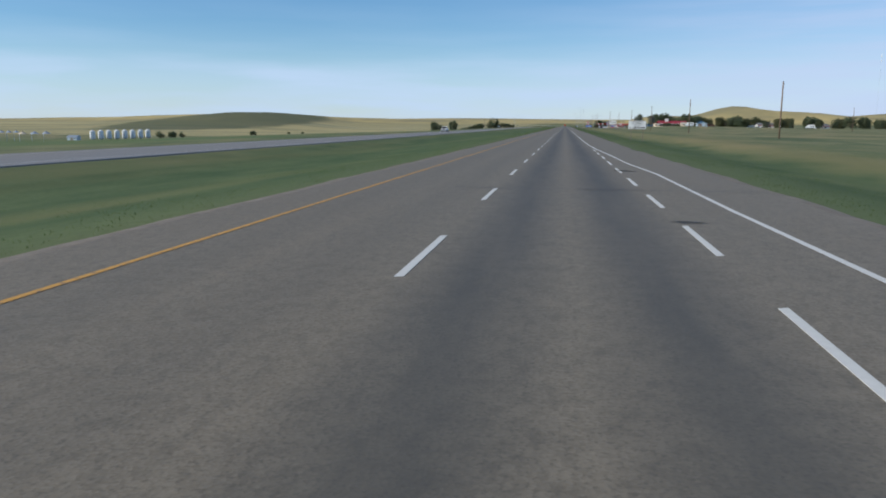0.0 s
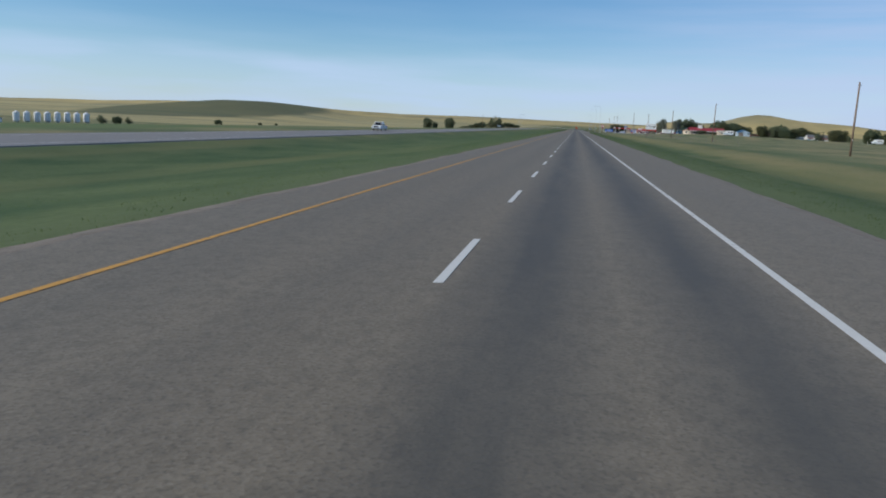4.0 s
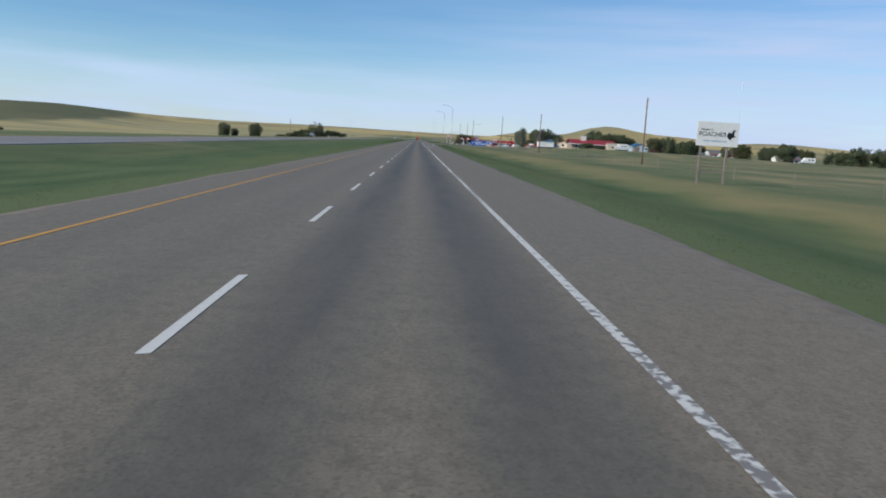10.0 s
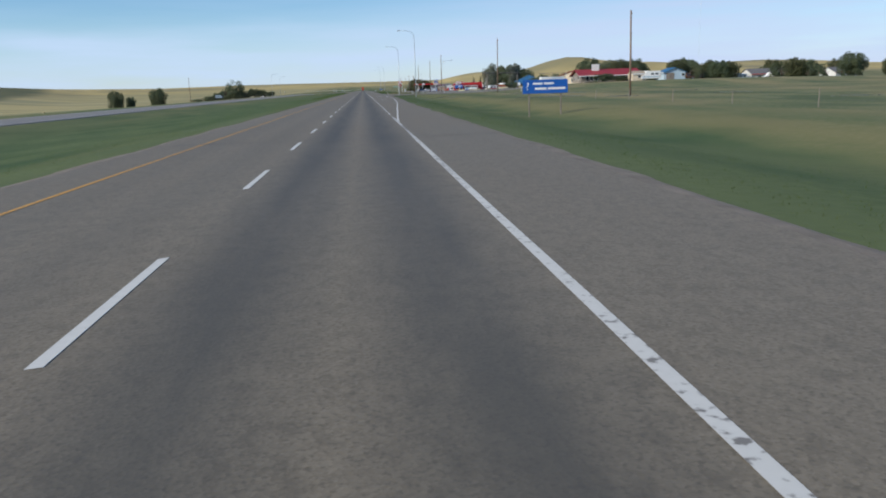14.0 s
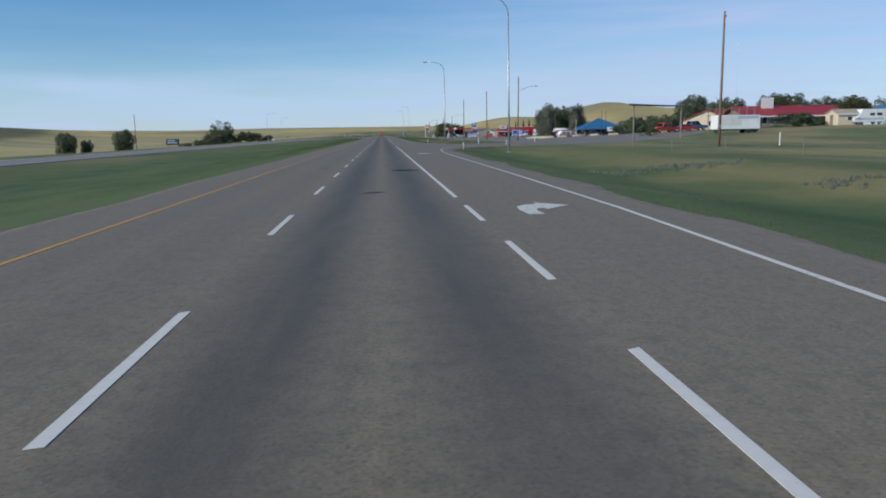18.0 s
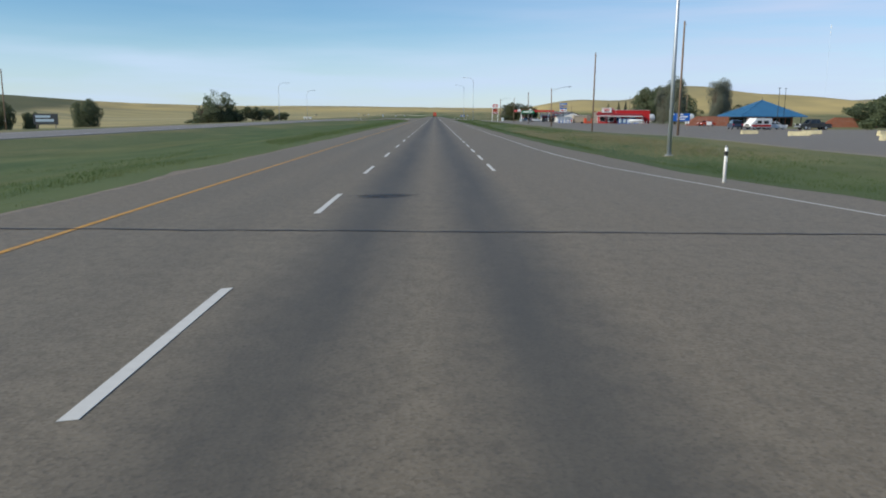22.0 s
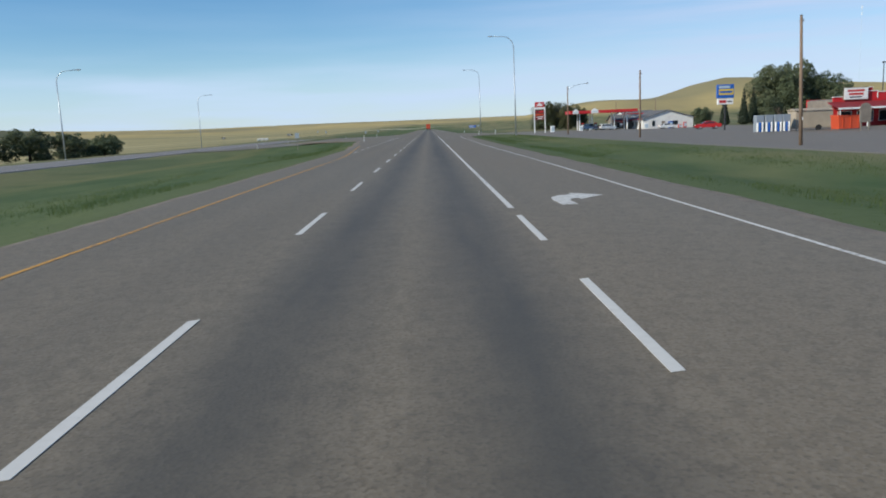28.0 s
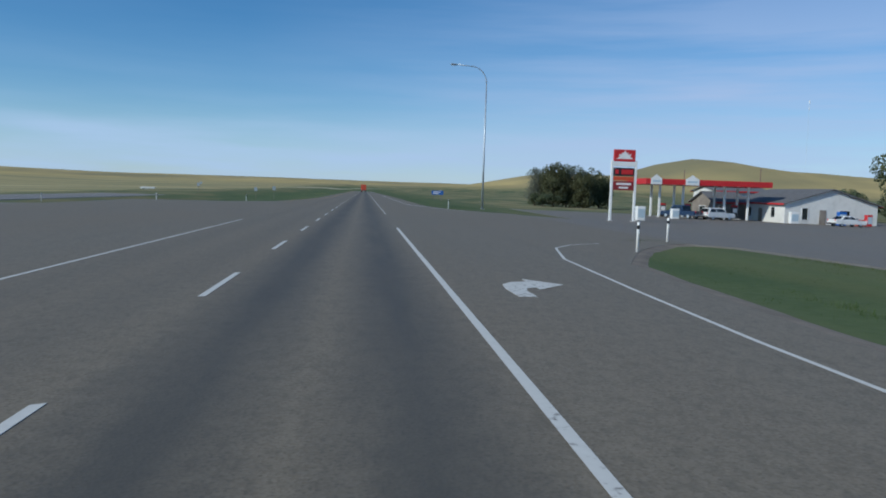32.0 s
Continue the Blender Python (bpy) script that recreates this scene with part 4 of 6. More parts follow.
def post_sign(name, x, y, z0, w, h, posts, face, label, category="road sign", turn=0.0, post_mat=None, square=0.09):
    t = thing(name, x, y, land(x, y), label, category, turn=turn)
    for px in posts:
        part("post", a_box(px, 0.05, (z0 + h * 0.9) / 2 - 0.1, square, square, z0 + h * 0.9 + 0.2, 0.008), post_mat or M_OLDWOOD, t)
    p = part("panel", a_box(0, -0.02, z0 + h / 2, w, 0.04, h, 0.006), face, t)
    return t, p


s, p = post_sign("permit_sign", 11.0, 121.0, 1.78, 2.62, 1.28, (-0.88, 0.92), M_WHITE, "white road sign with black capitals on two grey posts")
part("border", prism(bmesh.new(), [(-1.31, 1.78), (1.31, 1.78), (1.31, 1.80), (-1.31, 1.80)], -0.046, -0.041), M_DARKSTEEL, p)
part("border", prism(bmesh.new(), [(-1.31, 3.04), (1.31, 3.04), (1.31, 3.06), (-1.31, 3.06)], -0.046, -0.041), M_DARKSTEEL, p)
for txt, zz in (("ALL CARRIERS", 2.84), ("REQUIRING", 2.55), ("PERMITS", 2.26)):
    letters(p, txt, 0, zz, -0.046, 0.27, M_BLACK)
letters(p, "PH.", -0.98, 1.97, -0.046, 0.25, M_BLACK)
bars(p, ((-0.70, -0.62, 1.97, 0.16), (-0.54, -0.06, 1.97, 0.16), (0.04, 0.48, 1.97, 0.16), (0.58, 1.18, 1.97, 0.16)), -0.044, M_BLACK)

s, p = post_sign("report_billboard", 19.4, 321.0, 2.42, 2.75, 1.55, (-1.0, 0.72), M_WHITE, "large white billboard with dark lettering and a black bird shape", "billboard", square=0.14)
letters(p, "REPORT A", -0.72, 3.45, -0.046, 0.17, M_BLACK)
letters(p, "POACHER", -0.33, 3.17, -0.046, 0.40, M_BLACK)
bars(p, ((-0.9, -0.5, 2.75, 0.10), (-0.42, 0.3, 2.75, 0.10), (0.36, 0.62, 2.75, 0.10)), -0.044, M_PALE)
part("logo", prism(bmesh.new(), [(0.58, 3.1), (0.75, 2.9), (0.86, 2.86), (0.95, 3.0), (1.18, 3.08), (1.05, 3.2), (1.1, 3.42), (1.22, 3.5), (1.0, 3.5), (0.9, 3.3), (0.72, 3.36)], -0.046, -0.041), M_BLACK, p)
part("crosspiece", a_box(-0.15, 0.05, 0.75, 1.75, 0.05, 0.09), M_OLDWOOD, s)

s, p = post_sign("visitor_sign", 13.2, 434.7, 1.62, 3.25, 0.95, (-1.15, 1.15), M_BLUE, "long blue roadside sign with a white question mark")
letters(p, "?", -1.28, 2.10, -0.046, 0.75, M_WHITE)
bars(p, ((-0.9, -0.2, 2.30, 0.14), (-0.1, 0.6, 2.30, 0.14), (-0.75, 0.1, 1.95, 0.16), (0.2, 1.45, 1.95, 0.16)), -0.044, M_WHITE)
s, p = post_sign("information_sign", 42.2, 736.5, 1.55, 3.5, 1.35, (-1.25, 1.35), M_BLUE, "blue information sign with white writing on posts by the lot")
bars(p, ((-1.85, -1.75, 2.33, 1.1), (-0.5, 0.55, 2.72, 0.20), (-0.5, 1.35, 2.32, 0.22), (-0.5, 0.95, 1.92, 0.20), (-1.5, -1.0, 2.7, 0.3)), -0.044, M_WHITE)
s, p = post_sign("street_sign", 14.6, 716.5, 2.2, 2.0, 0.48, (-0.6, 0.65), M_GREEN, "green street-name sign with white writing on thin posts", square=0.06)
bars(p, ((-0.75, 0.2, 2.44, 0.2), (0.32, 0.72, 2.44, 0.2)), -0.044, M_WHITE)
s, p = post_sign("far_guide_sign", 15.6, 1025.0, 1.2, 2.4, 0.8, (-0.8, 0.8), M_BLUE, "blue guide sign far along the verge")
bars(p, ((-0.9, 0.7, 1.75, 0.16), (-0.9, 0.3, 1.45, 0.16)), -0.044, M_WHITE)
s, p = post_sign("one_way_sign", -30.5, 930.0, 1.9, 1.1, 0.40, (0,), M_BLACK, "black one-way sign with a white arrow beside the median opening", square=0.07)
part("arrow", prism(bmesh.new(), [(-0.42, 2.04), (0.16, 2.04), (0.16, 1.97), (0.46, 2.10), (0.16, 2.23), (0.16, 2.16), (-0.42, 2.16)], -0.046, -0.041), M_WHITE, p)
s, p = post_sign("one_way_sign", -60, 985.0, 1.9, 1.1, 0.5, (0,), M_BLACK, "black one-way sign beyond the far carriageway", square=0.07)
part("arrow", prism(bmesh.new(), [(-0.42, 2.09), (0.16, 2.09), (0.16, 2.0), (0.46, 2.15), (0.16, 2.3), (0.16, 2.21), (-0.42, 2.21)], -0.046, -0.041), M_WHITE, p)
s, p = post_sign("field_billboard", -61.3, 719.3, 0.7, 3.7, 1.7, (-1.4, 1.4), M_DARKSTEEL, "dark billboard with pale writing beyond the far road", "billboard", turn=8, square=0.14)
bars(p, ((-1.5, 0.7, 1.95, 0.34), (-1.5, 1.2, 1.35, 0.42)), -0.044, M_PALE)
for x, y in ((-16.5, 1015), (-22, 1030), (-18.2, 868), (-40, 1060), (-52, 1120), (20, 1062)):
    s, p = post_sign("small_road_sign", x, y, 1.7, 0.6, 0.75, (0,), M_STEEL, "small road sign seen from behind on a post", square=0.07)
for x, y in ((46.8, 735), (54, 770)):
    post_sign("notice_board", x, y, 0.9, 0.9, 0.6, (0,), M_WHITE, "small white notice on a post in the lot", "notice", square=0.06)
post_sign("lot_notice", 58.3, 695.6, 1.1, 2.2, 1.1, (-0.8, 0.8), M_WHITE, "white notice board on two posts behind the lot", "notice", square=0.08)
t = thing("white_stake", 37.1, 558, land(37.1, 558), "white plastic marker stake standing in the pasture", "marker post")
part("stake", a_tube([(0, 0, -0.1), (0, 0, 1.2)], 0.05, 8), M_WHITE, t)
part("cap", a_tube([(0, 0, 1.2), (0, 0, 1.25)], [0.05, 0.02], 8), M_DARKSTEEL, t)
# fuel-price pylon
t = thing("price_pylon", 27.6, 946.5, land(27.6, 946.5), "fuel price pylon, red and black panels between two white posts", "pylon sign")
for px in (-1.28, 1.28):
    q = part("post", a_box(px, 0, 3.15, 0.24, 0.24, 6.6, 0.02), M_WHITE, t)
    part("base", a_box(px, 0, 0.06, 0.5, 0.5, 0.16, 0.02), M_GREYCONC, q)
q = part("red_panel", a_box(0, 0, 6.95, 2.3, 0.3, 1.25, 0.03), M_RED, t, "red top panel with a white leaf shape")
part("logo", prism(bmesh.new(), [(0, 7.5), (0.16, 7.2), (0.36, 7.3), (0.32, 7.02), (0.7, 7.1), (0.55, 6.82), (0.95, 6.6), (-0.95, 6.6), (-0.55, 6.82), (-0.7, 7.1), (-0.32, 7.02), (-0.36, 7.3), (-0.16, 7.2)], -0.162, -0.152), M_WHITE, q)
part("white_panel", a_box(0, 0, 6.05, 2.3, 0.26, 0.46, 0.02), M_WHITE, t)
q = part("price_panel", a_box(0, 0, 5.25, 2.2, 0.26, 0.85, 0.02), M_BLACK, t)
bars(q, ((-0.95, -0.6, 5.25, 0.45), (-0.3, 0.95, 5.25, 0.5)), -0.136, M_RED)
q = part("orange_panel", a_box(0, 0, 4.55, 2.2, 0.26, 0.4, 0.02), M_ORANGE, t)
q = part("dark_panel", a_box(0, 0, 3.8, 2.2, 0.26, 0.95, 0.02), M_MAROON, t)
bars(q, ((-0.8, 0.8, 3.98, 0.2), (-0.5, 0.5, 3.6, 0.2)), -0.136, M_WHITE)
# tall sign of the filling station beside the red store
t = thing("filling_station_sign", 45.2, 882, land(45.2, 882), "blue and yellow sign box on a dark post", "pylon sign")
part("post", a_tube([(0, 0, -0.2), (0, 0, 4.6)], 0.14, 10), M_BLACK, t)
q = part("sign_box", a_box(0, 0, 5.85, 2.6, 0.4, 2.05, 0.04), M_BLUE, t)
part("yellow_band", a_box(0.08, -0.205, 5.75, 2.2, 0.012, 0.85), M_YELLOW, q)
bars(q, ((-0.9, 1.0, 5.75, 0.35),), -0.214, M_BLUE)
part("pale_band", a_box(-0.2, -0.205, 6.5, 1.7, 0.012, 0.35), M_PALE, q)
q = part("lower_box", a_box(0, 0, 4.32, 2.4, 0.36, 0.86, 0.03), M_WHITE, t)
bars(q, ((-0.95, 0.1, 4.32, 0.42),), -0.186, M_RED)
bars(q, ((0.25, 0.95, 4.32, 0.22),), -0.186, M_DARKSTEEL)


# ---- buildings ----
def window(parent, x, y, z, w, h, face="y", out=-1, frame_mat=None):
    """A window set in a wall: frame proud of it, pane back in the frame."""
    f = 0.07
    o = out * 0.03
    def slab(cx, cz, sx, sz, d, t):
        return a_box(cx, y + d, cz, sx, t, sz) if face == "y" else a_box(x + d, cx, cz, t, sx, sz)
    c = x if face == "y" else y
    w_ob = None
    bm = bmesh.new()
    for dx, dz, sx, sz in ((0, h / 2, w + f, f), (0, -h / 2, w + f, f), (-w / 2, 0, f, h), (w / 2, 0, f, h)):
        if face == "y":
            box(bm, c + dx, y + o, z + dz, sx, 0.07, sz)
        else:
            box(bm, x + o, c + dx, z + dz, 0.07, sx, sz)
    w_ob = part("window", bm, frame_mat or M_WHITE, parent)
    part("pane", slab(c, z, w, h, out * 0.012, 0.02), M_GLASS, w_ob)
    return w_ob


def door(parent, x, y, w, h, face="y", out=-1, material=None):
    o = out * 0.04
    d = part("door", a_box(x, y + o, h / 2, w, 0.07, h, 0.01) if face == "y" else a_box(x + o, y, h / 2, 0.07, w, h, 0.01), material or M_OLDWOOD, parent)
    part("handle", a_tube([(x + w * 0.38, y + out * 0.09, 1.0), (x + w * 0.38, y + out * 0.09, 1.14)], 0.015, 6) if face == "y" else a_tube([(x + out * 0.09, y + w * 0.38, 1.0), (x + out * 0.09, y + w * 0.38, 1.14)], 0.015, 6), M_STEEL, d)


def gable_house(name, x, y, w, d, wall_h, roof_h, turn, walls, roof, label, openings, ridge="x", over=0.45, z=None, category="house"):
    """Four walls with thickness, two roof slabs with overhang, fascia, doors and windows. w across x, d across y."""
    t = thing(name, x, y, land(x, y) if z is None else z, label, category, turn=turn)
    th = 0.2
    part("wall", a_box(0, -d / 2 + th / 2, wall_h / 2, w, th, wall_h), walls, t)
    part("wall", a_box(0, d / 2 - th / 2, wall_h / 2, w, th, wall_h), walls, t)
    part("wall", a_box(-w / 2 + th / 2, 0, wall_h / 2, th, d - 2 * th, wall_h), walls, t)
    part("wall", a_box(w / 2 - th / 2, 0, wall_h / 2, th, d - 2 * th, wall_h), walls, t)
    half, length = (d / 2, w) if ridge == "x" else (w / 2, d)
    for s in (-1, 1):
        e = half + over
        drop = roof_h * over / half
        o = [(s * e, wall_h - drop), (0, wall_h + roof_h), (0, wall_h + roof_h + 0.14), (s * e, wall_h - drop + 0.14)]
        part("roof", a_prism(o, -length / 2 - over, length / 2 + over, "x" if ridge == "x" else "y"), roof, t)
        o = [(s * e, wall_h - drop - 0.08), (s * (e + 0.04), wall_h - drop - 0.08), (s * (e + 0.04), wall_h - drop + 0.15), (s * e, wall_h - drop + 0.15)]
        part("fascia", a_prism(o, -length / 2 - over, length / 2 + over, "x" if ridge == "x" else "y"), M_WHITE if roof is not M_SHINGLE else M_RED, t)
        g = [(-half + 0.02, wall_h), (half - 0.02, wall_h), (0, wall_h + roof_h - 0.03)]
        a = length / 2 - th if s > 0 else -length / 2
        part("gable", a_prism(g, a, a + th, "x" if ridge == "x" else "y"), walls, t)
    for kind, face, c, zz, ww, hh in openings:
        if face in "fb":
            out = -1 if face == "f" else 1
            if kind == "w":
                window(t, c, out * d / 2, zz, ww, hh, "y", out)
            else:
                door(t, c, out * d / 2, ww, hh, "y", out)
        else:
            out = -1 if face == "l" else 1
            if kind == "w":
                window(t, out * w / 2, c, zz, ww, hh, "x", out)
            else:
                door(t, out * w / 2, c, ww, hh, "x", out)
    return t


# red-roofed roadhouse: a gabled front wing and a longer wing behind
gable_house("roadhouse", 72.5, 663.4, 10, 9, 2.3, 2.0, -26, M_CREAM, M_REDROOF, "cream stucco roadhouse with a red metal gable roof", (("w", "f", -2.6, 1.4, 1.4, 1.2), ("w", "f", 1.2, 1.4, 1.6, 1.2), ("d", "f", 3.6, 0, 1.0, 2.0), ("w", "l", -2, 1.4, 1.6, 1.2), ("w", "l", 2, 1.4, 1.4, 1.2)), "y")
gable_house("roadhouse_hall", 84, 667, 13, 11, 2.3, 2.2, -20, M_CREAM, M_REDROOF, "long cream hall of the roadhouse under a red metal roof", (("w", "f", -3.5, 1.4, 1.6, 1.2), ("w", "f", 0.5, 1.4, 1.6, 1.2), ("w", "f", 4.5, 1.4, 1.6, 1.2)), "x")
gable_house("roadhouse_wing", 76.5, 635, 19, 10, 2.2, 1.7, 0, M_OLDWOOD, M_REDROOF, "low timber wing of the roadhouse under a faded red metal roof", (("w", "f", -7.5, 1.3, 1.0, 1.6), ("w", "f", -6.0, 1.3, 1.0, 1.6), ("w", "f", -4.5, 1.3, 1.0, 1.6), ("d", "f", -1.5, 0, 1.0, 2.0), ("w", "f", 4, 1.3, 1.6, 1.2), ("w", "l", -2, 1.3, 1.4, 1.1), ("w", "l", 2, 1.3, 1.4, 1.1)), "x", 0.9)
gable_house("small_annex", 84, 624, 4.5, 4, 2.0, 0.8, 0, M_CREAM, M_TAN, "low cream annex beside the timber wing", (("w", "f", 0, 1.2, 1.0, 0.8), ("d", "l", 0, 0, 0.9, 1.9)), "x", 0.2)
gable_house("blue_shed", 97.3, 627, 7, 6, 2.3, 1.3, 0, M_PALE, M_BLUEROOF, "pale blue garage with a blue-grey metal roof", (("d", "f", -1.5, 0, 2.6, 2.1), ("w", "f", 2.8, 1.4, 1.0, 0.9), ("w", "l", 0, 1.4, 1.0, 0.9)), "y")
gable_house("grey_house", 152, 672, 12, 9, 2.7, 1.9, 0, M_SIDING, M_SHINGLE, "pale bungalow with a grey shingle roof among trees", (("w", "f", -3, 1.5, 1.6, 1.1), ("w", "f", 3, 1.5, 1.6, 1.1), ("d", "f", 0, 0, 0.95, 2.05), ("w", "l", 0, 1.5, 1.2, 1.1)), "x")
gable_house("village_house", 205, 700, 13, 9, 2.7, 2.0, 12, M_SIDING, M_SHINGLE, "white bungalow half hidden by trees", (("w", "f", -3, 1.5, 1.6, 1.1), ("w", "f", 3, 1.5, 1.6, 1.1), ("d", "f", 0.3, 0, 0.95, 2.05), ("w", "l", 0, 1.5, 1.2, 1.1)), "x")
gable_house("village_house", 262, 560, 22, 8, 2.6, 1.4, 5, M_PALE, M_SHINGLE, "long grey mobile home under trees", (("w", "f", -8, 1.5, 1.2, 1.0), ("w", "f", -3, 1.5, 1.2, 1.0), ("d", "f", 1, 0, 0.9, 2.05), ("w", "f", 5, 1.5, 1.6, 1.0), ("w", "l", 0, 1.5, 1.2, 1.0)), "x")
gable_house("village_house", 180, 790, 12, 9, 2.7, 2.2, -10, M_CREAM, M_SHINGLE, "cream house behind a row of trees", (("w", "f", -3, 1.5, 1.6, 1.1), ("w", "f", 3, 1.5, 1.6, 1.1), ("d", "f", 0, 0, 0.95, 2.05)), "x")
# board and roof frame on the roadhouse
t = thing("roof_board", 72.8, 634.5, land(76.5, 635) + 3.55, "blank grey square board standing on the red roof", "board")
part("board", a_box(0, 0, 1.25, 2.5, 0.08, 2.1, 0.02), M_SIDING, t)
for px in (-0.9, 0.9):
    part("leg", a_box(px, 0.1, 0.1, 0.1, 0.1, 1.2), M_OLDWOOD, t)

# visitor centre with a blue pyramid roof
t = thing("visitor_centre", 91.5, 824, land(91.5, 824), "visitor centre with a wide blue metal pyramid roof", "building")
t.matrix_basis = t.matrix_basis @ Matrix.Scale(0.83, 4)
R, EZ, PZ = 10.8, 3.4, 8.7
for k in range(4):
    a, b = math.pi / 2 * k + math.pi / 4, math.pi / 2 * (k + 1) + math.pi / 4
    p0, p1 = Vector((R * 1.414 * math.cos(a), R * 1.414 * math.sin(a), EZ)), Vector((R * 1.414 * math.cos(b), R * 1.414 * math.sin(b), EZ))
    apex = Vector((0, 0, PZ))
    bm = bmesh.new()
    v = [bm.verts.new(q) for q in (p0, p1, apex)] + [bm.verts.new(q - Vector((0, 0, 0.2))) for q in (p0, p1, apex)]
    for f in ((0, 1, 2), (5, 4, 3), (0, 3, 4, 1), (1, 4, 5, 2), (2, 5, 3, 0)):
        bm.faces.new([v[i] for i in f])
    r = part("roof", bm, M_BLUEROOF, t)
    for i in range(1, 16):
        q = p0.lerp(p1, i / 16)
        h = min(i, 16 - i) / 8.0
        top = q.lerp(q + (apex - (p0 + p1) / 2), h)
        part("rib", a_tube([q + Vector((0, 0, 0.03)), top + Vector((0, 0, 0.03))], 0.035, 4), M_BLUEROOF, r)
    part("hip_cap", a_tube([p0 + Vector((0, 0, 0.03)), apex + Vector((0, 0, 0.05))], 0.09, 6), M_BLUEROOF, t)
    part("eave_board", a_tube([p0 - Vector((0, 0, 0.2)), p1 - Vector((0, 0, 0.2))], 0.12, 4), M_BLUEROOF, t)
part("finial", a_tube([(0, 0, PZ - 0.1), (0, 0, PZ + 0.5), (0, 0, PZ + 1.2)], [0.16, 0.10, 0.03], 8), M_DARKSTEEL, t)
for sx in (-1, 1):
    for sy in (-1, 0, 1):
        part("column", a_tube([(sx * 9.4, sy * 9.4, 0), (sx * 9.4, sy * 9.4, EZ)], 0.16, 8), M_DARKSTEEL, t)
part("column", a_tube([(0, -9.4, 0), (0, -9.4, EZ)], 0.16, 8), M_DARKSTEEL, t)
for sx, sy, w, d in ((0, -7.5, 15, 0.25), (0, 7.5, 15, 0.25), (-7.5, 0, 0.25, 14.5), (7.5, 0, 0.25, 14.5)):
    part("wall", a_box(sx, sy, EZ / 2, w, d, EZ), M_BRICK, t)
for k in range(-3, 4):
    window(t, k * 2.0, -7.63, 1.7, 1.6, 2.2, "y", -1, M_DARKSTEEL)
    window(t, -7.63, k * 2.0, 1.7, 1.6, 2.2, "x", -1, M_DARKSTEEL)
part("ceiling", a_box(0, 0, EZ - 0.26, 20.6, 20.6, 0.08), M_OLDWOOD, t)


def brick_wall(x, y, w, d, h, turn, label):
    """Garden wall of single bricks on its front, over a core."""
    t = thing("brick_wall", x, y, land(x, y), label, "wall", "brick walls", turn)
    o = [(-w / 2 - 1.2, -0.1), (w / 2, -0.1), (w / 2, h), (-w / 2 + 2.2, h), (-w / 2 + 0.6, h * 0.7)]
    core = part("core", a_prism(o, -d / 2, d / 2), M_BRICK, t)
    part("coping", a_box(1.1, 0, h + 0.05, w - 2.2, d + 0.1, 0.1, 0.02), M_BRICK, t)
    for k in range(1, 8):
        part("joint", a_box(0.6, -d / 2 - 0.004, h * k / 8, w - 1.2 - 2.4 * k / 8, 0.006, 0.02), M_GREYCONC, core)


brick_wall(75.6, 820, 11, 0.5, 2.5, 0, "low red-brown brick wall beside the visitor centre")
brick_wall(111, 812, 14, 0.5, 2.5, 0, "red-brown brick wall along the visitor centre garden")

# red general store: stepped front, awning on posts that turns the left corner
t = thing("general_store", 63.2, 868, land(63.2, 868) - 0.1, "red flat-roofed general store with a maroon awning roof", "shop")
for x0, x1, h in ((-8.8, -7.2, 4.1), (-7.2, -2.8, 4.75), (-2.8, 8.8, 4.6)):
    part("wall", a_box((x0 + x1) / 2, -0.1, h / 2, x1 - x0, 0.25, h), M_RED, t)
    part("coping", a_box((x0 + x1) / 2, -0.12, h + 0.05, x1 - x0 + 0.12, 0.4, 0.1), M_WHITE, t)
part("parapet", a_box(-4.6, -0.1, 5.0, 2.2, 0.25, 0.5), M_RED, t, "raised red parapet")
part("coping", a_box(-4.6, -0.12, 5.3, 2.3, 0.4, 0.1), M_WHITE, t)
for cx in (-7.2, -2.8):
    part("corner_trim", a_box(cx, -0.25, 4.3, 0.12, 0.08, 0.9), M_WHITE, t)
part("wall", a_box(0, 7, 2.0, 17.6, 0.25, 4.0), M_RED, t)
part("wall", a_box(-8.67, 3.4, 1.9, 0.25, 6.9, 3.8), M_OLDWOOD, t)
part("wall", a_box(8.67, 3.4, 2.1, 0.25, 6.9, 4.2), M_RED, t)
part("roof", a_box(0, 3.5, 3.85, 17.0, 6.7, 0.15), M_SHINGLE, t)
part("awning", a_prism([(-3.2, 2.55), (-0.25, 3.35), (-0.25, 3.5), (-3.2, 2.7)], -9.6, 5.8, "x"), M_MAROON, t)
part("awning_fascia", a_box(-1.9, -3.22, 2.58, 15.5, 0.08, 0.24), M_WHITE, t)
for k in range(5):
    part("awning_post", a_tube([(-9.3 + k * 3.7, -3.0, 0), (-9.3 + k * 3.7, -3.0, 2.6)], 0.07, 8), M_WHITE, t)
q = part("sign_board", a_box(-5.9, -0.5, 4.5, 3.2, 0.18, 1.5, 0.02), M_WHITE, t, "white sign board with red writing")
part("sign_frame", a_box(-5.9, -0.44, 4.5, 3.36, 0.12, 1.66), M_OLDWOOD, q)
bars(q, ((-7.1, -4.8, 4.9, 0.26), (-6.9, -4.9, 4.45, 0.26)), -0.596, M_RED)
bars(q, ((-6.8, -5.1, 4.05, 0.16),), -0.596, M_DARKSTEEL)
for k, w in ((-7.2, 1.8), (-4.4, 2.2), (-1.6, 1.8), (3.0, 2.2)):
    window(t, k, -0.24, 1.5, w, 1.4)
door(t, 0.6, -0.23, 1.1, 2.2, material=M_GLASS)
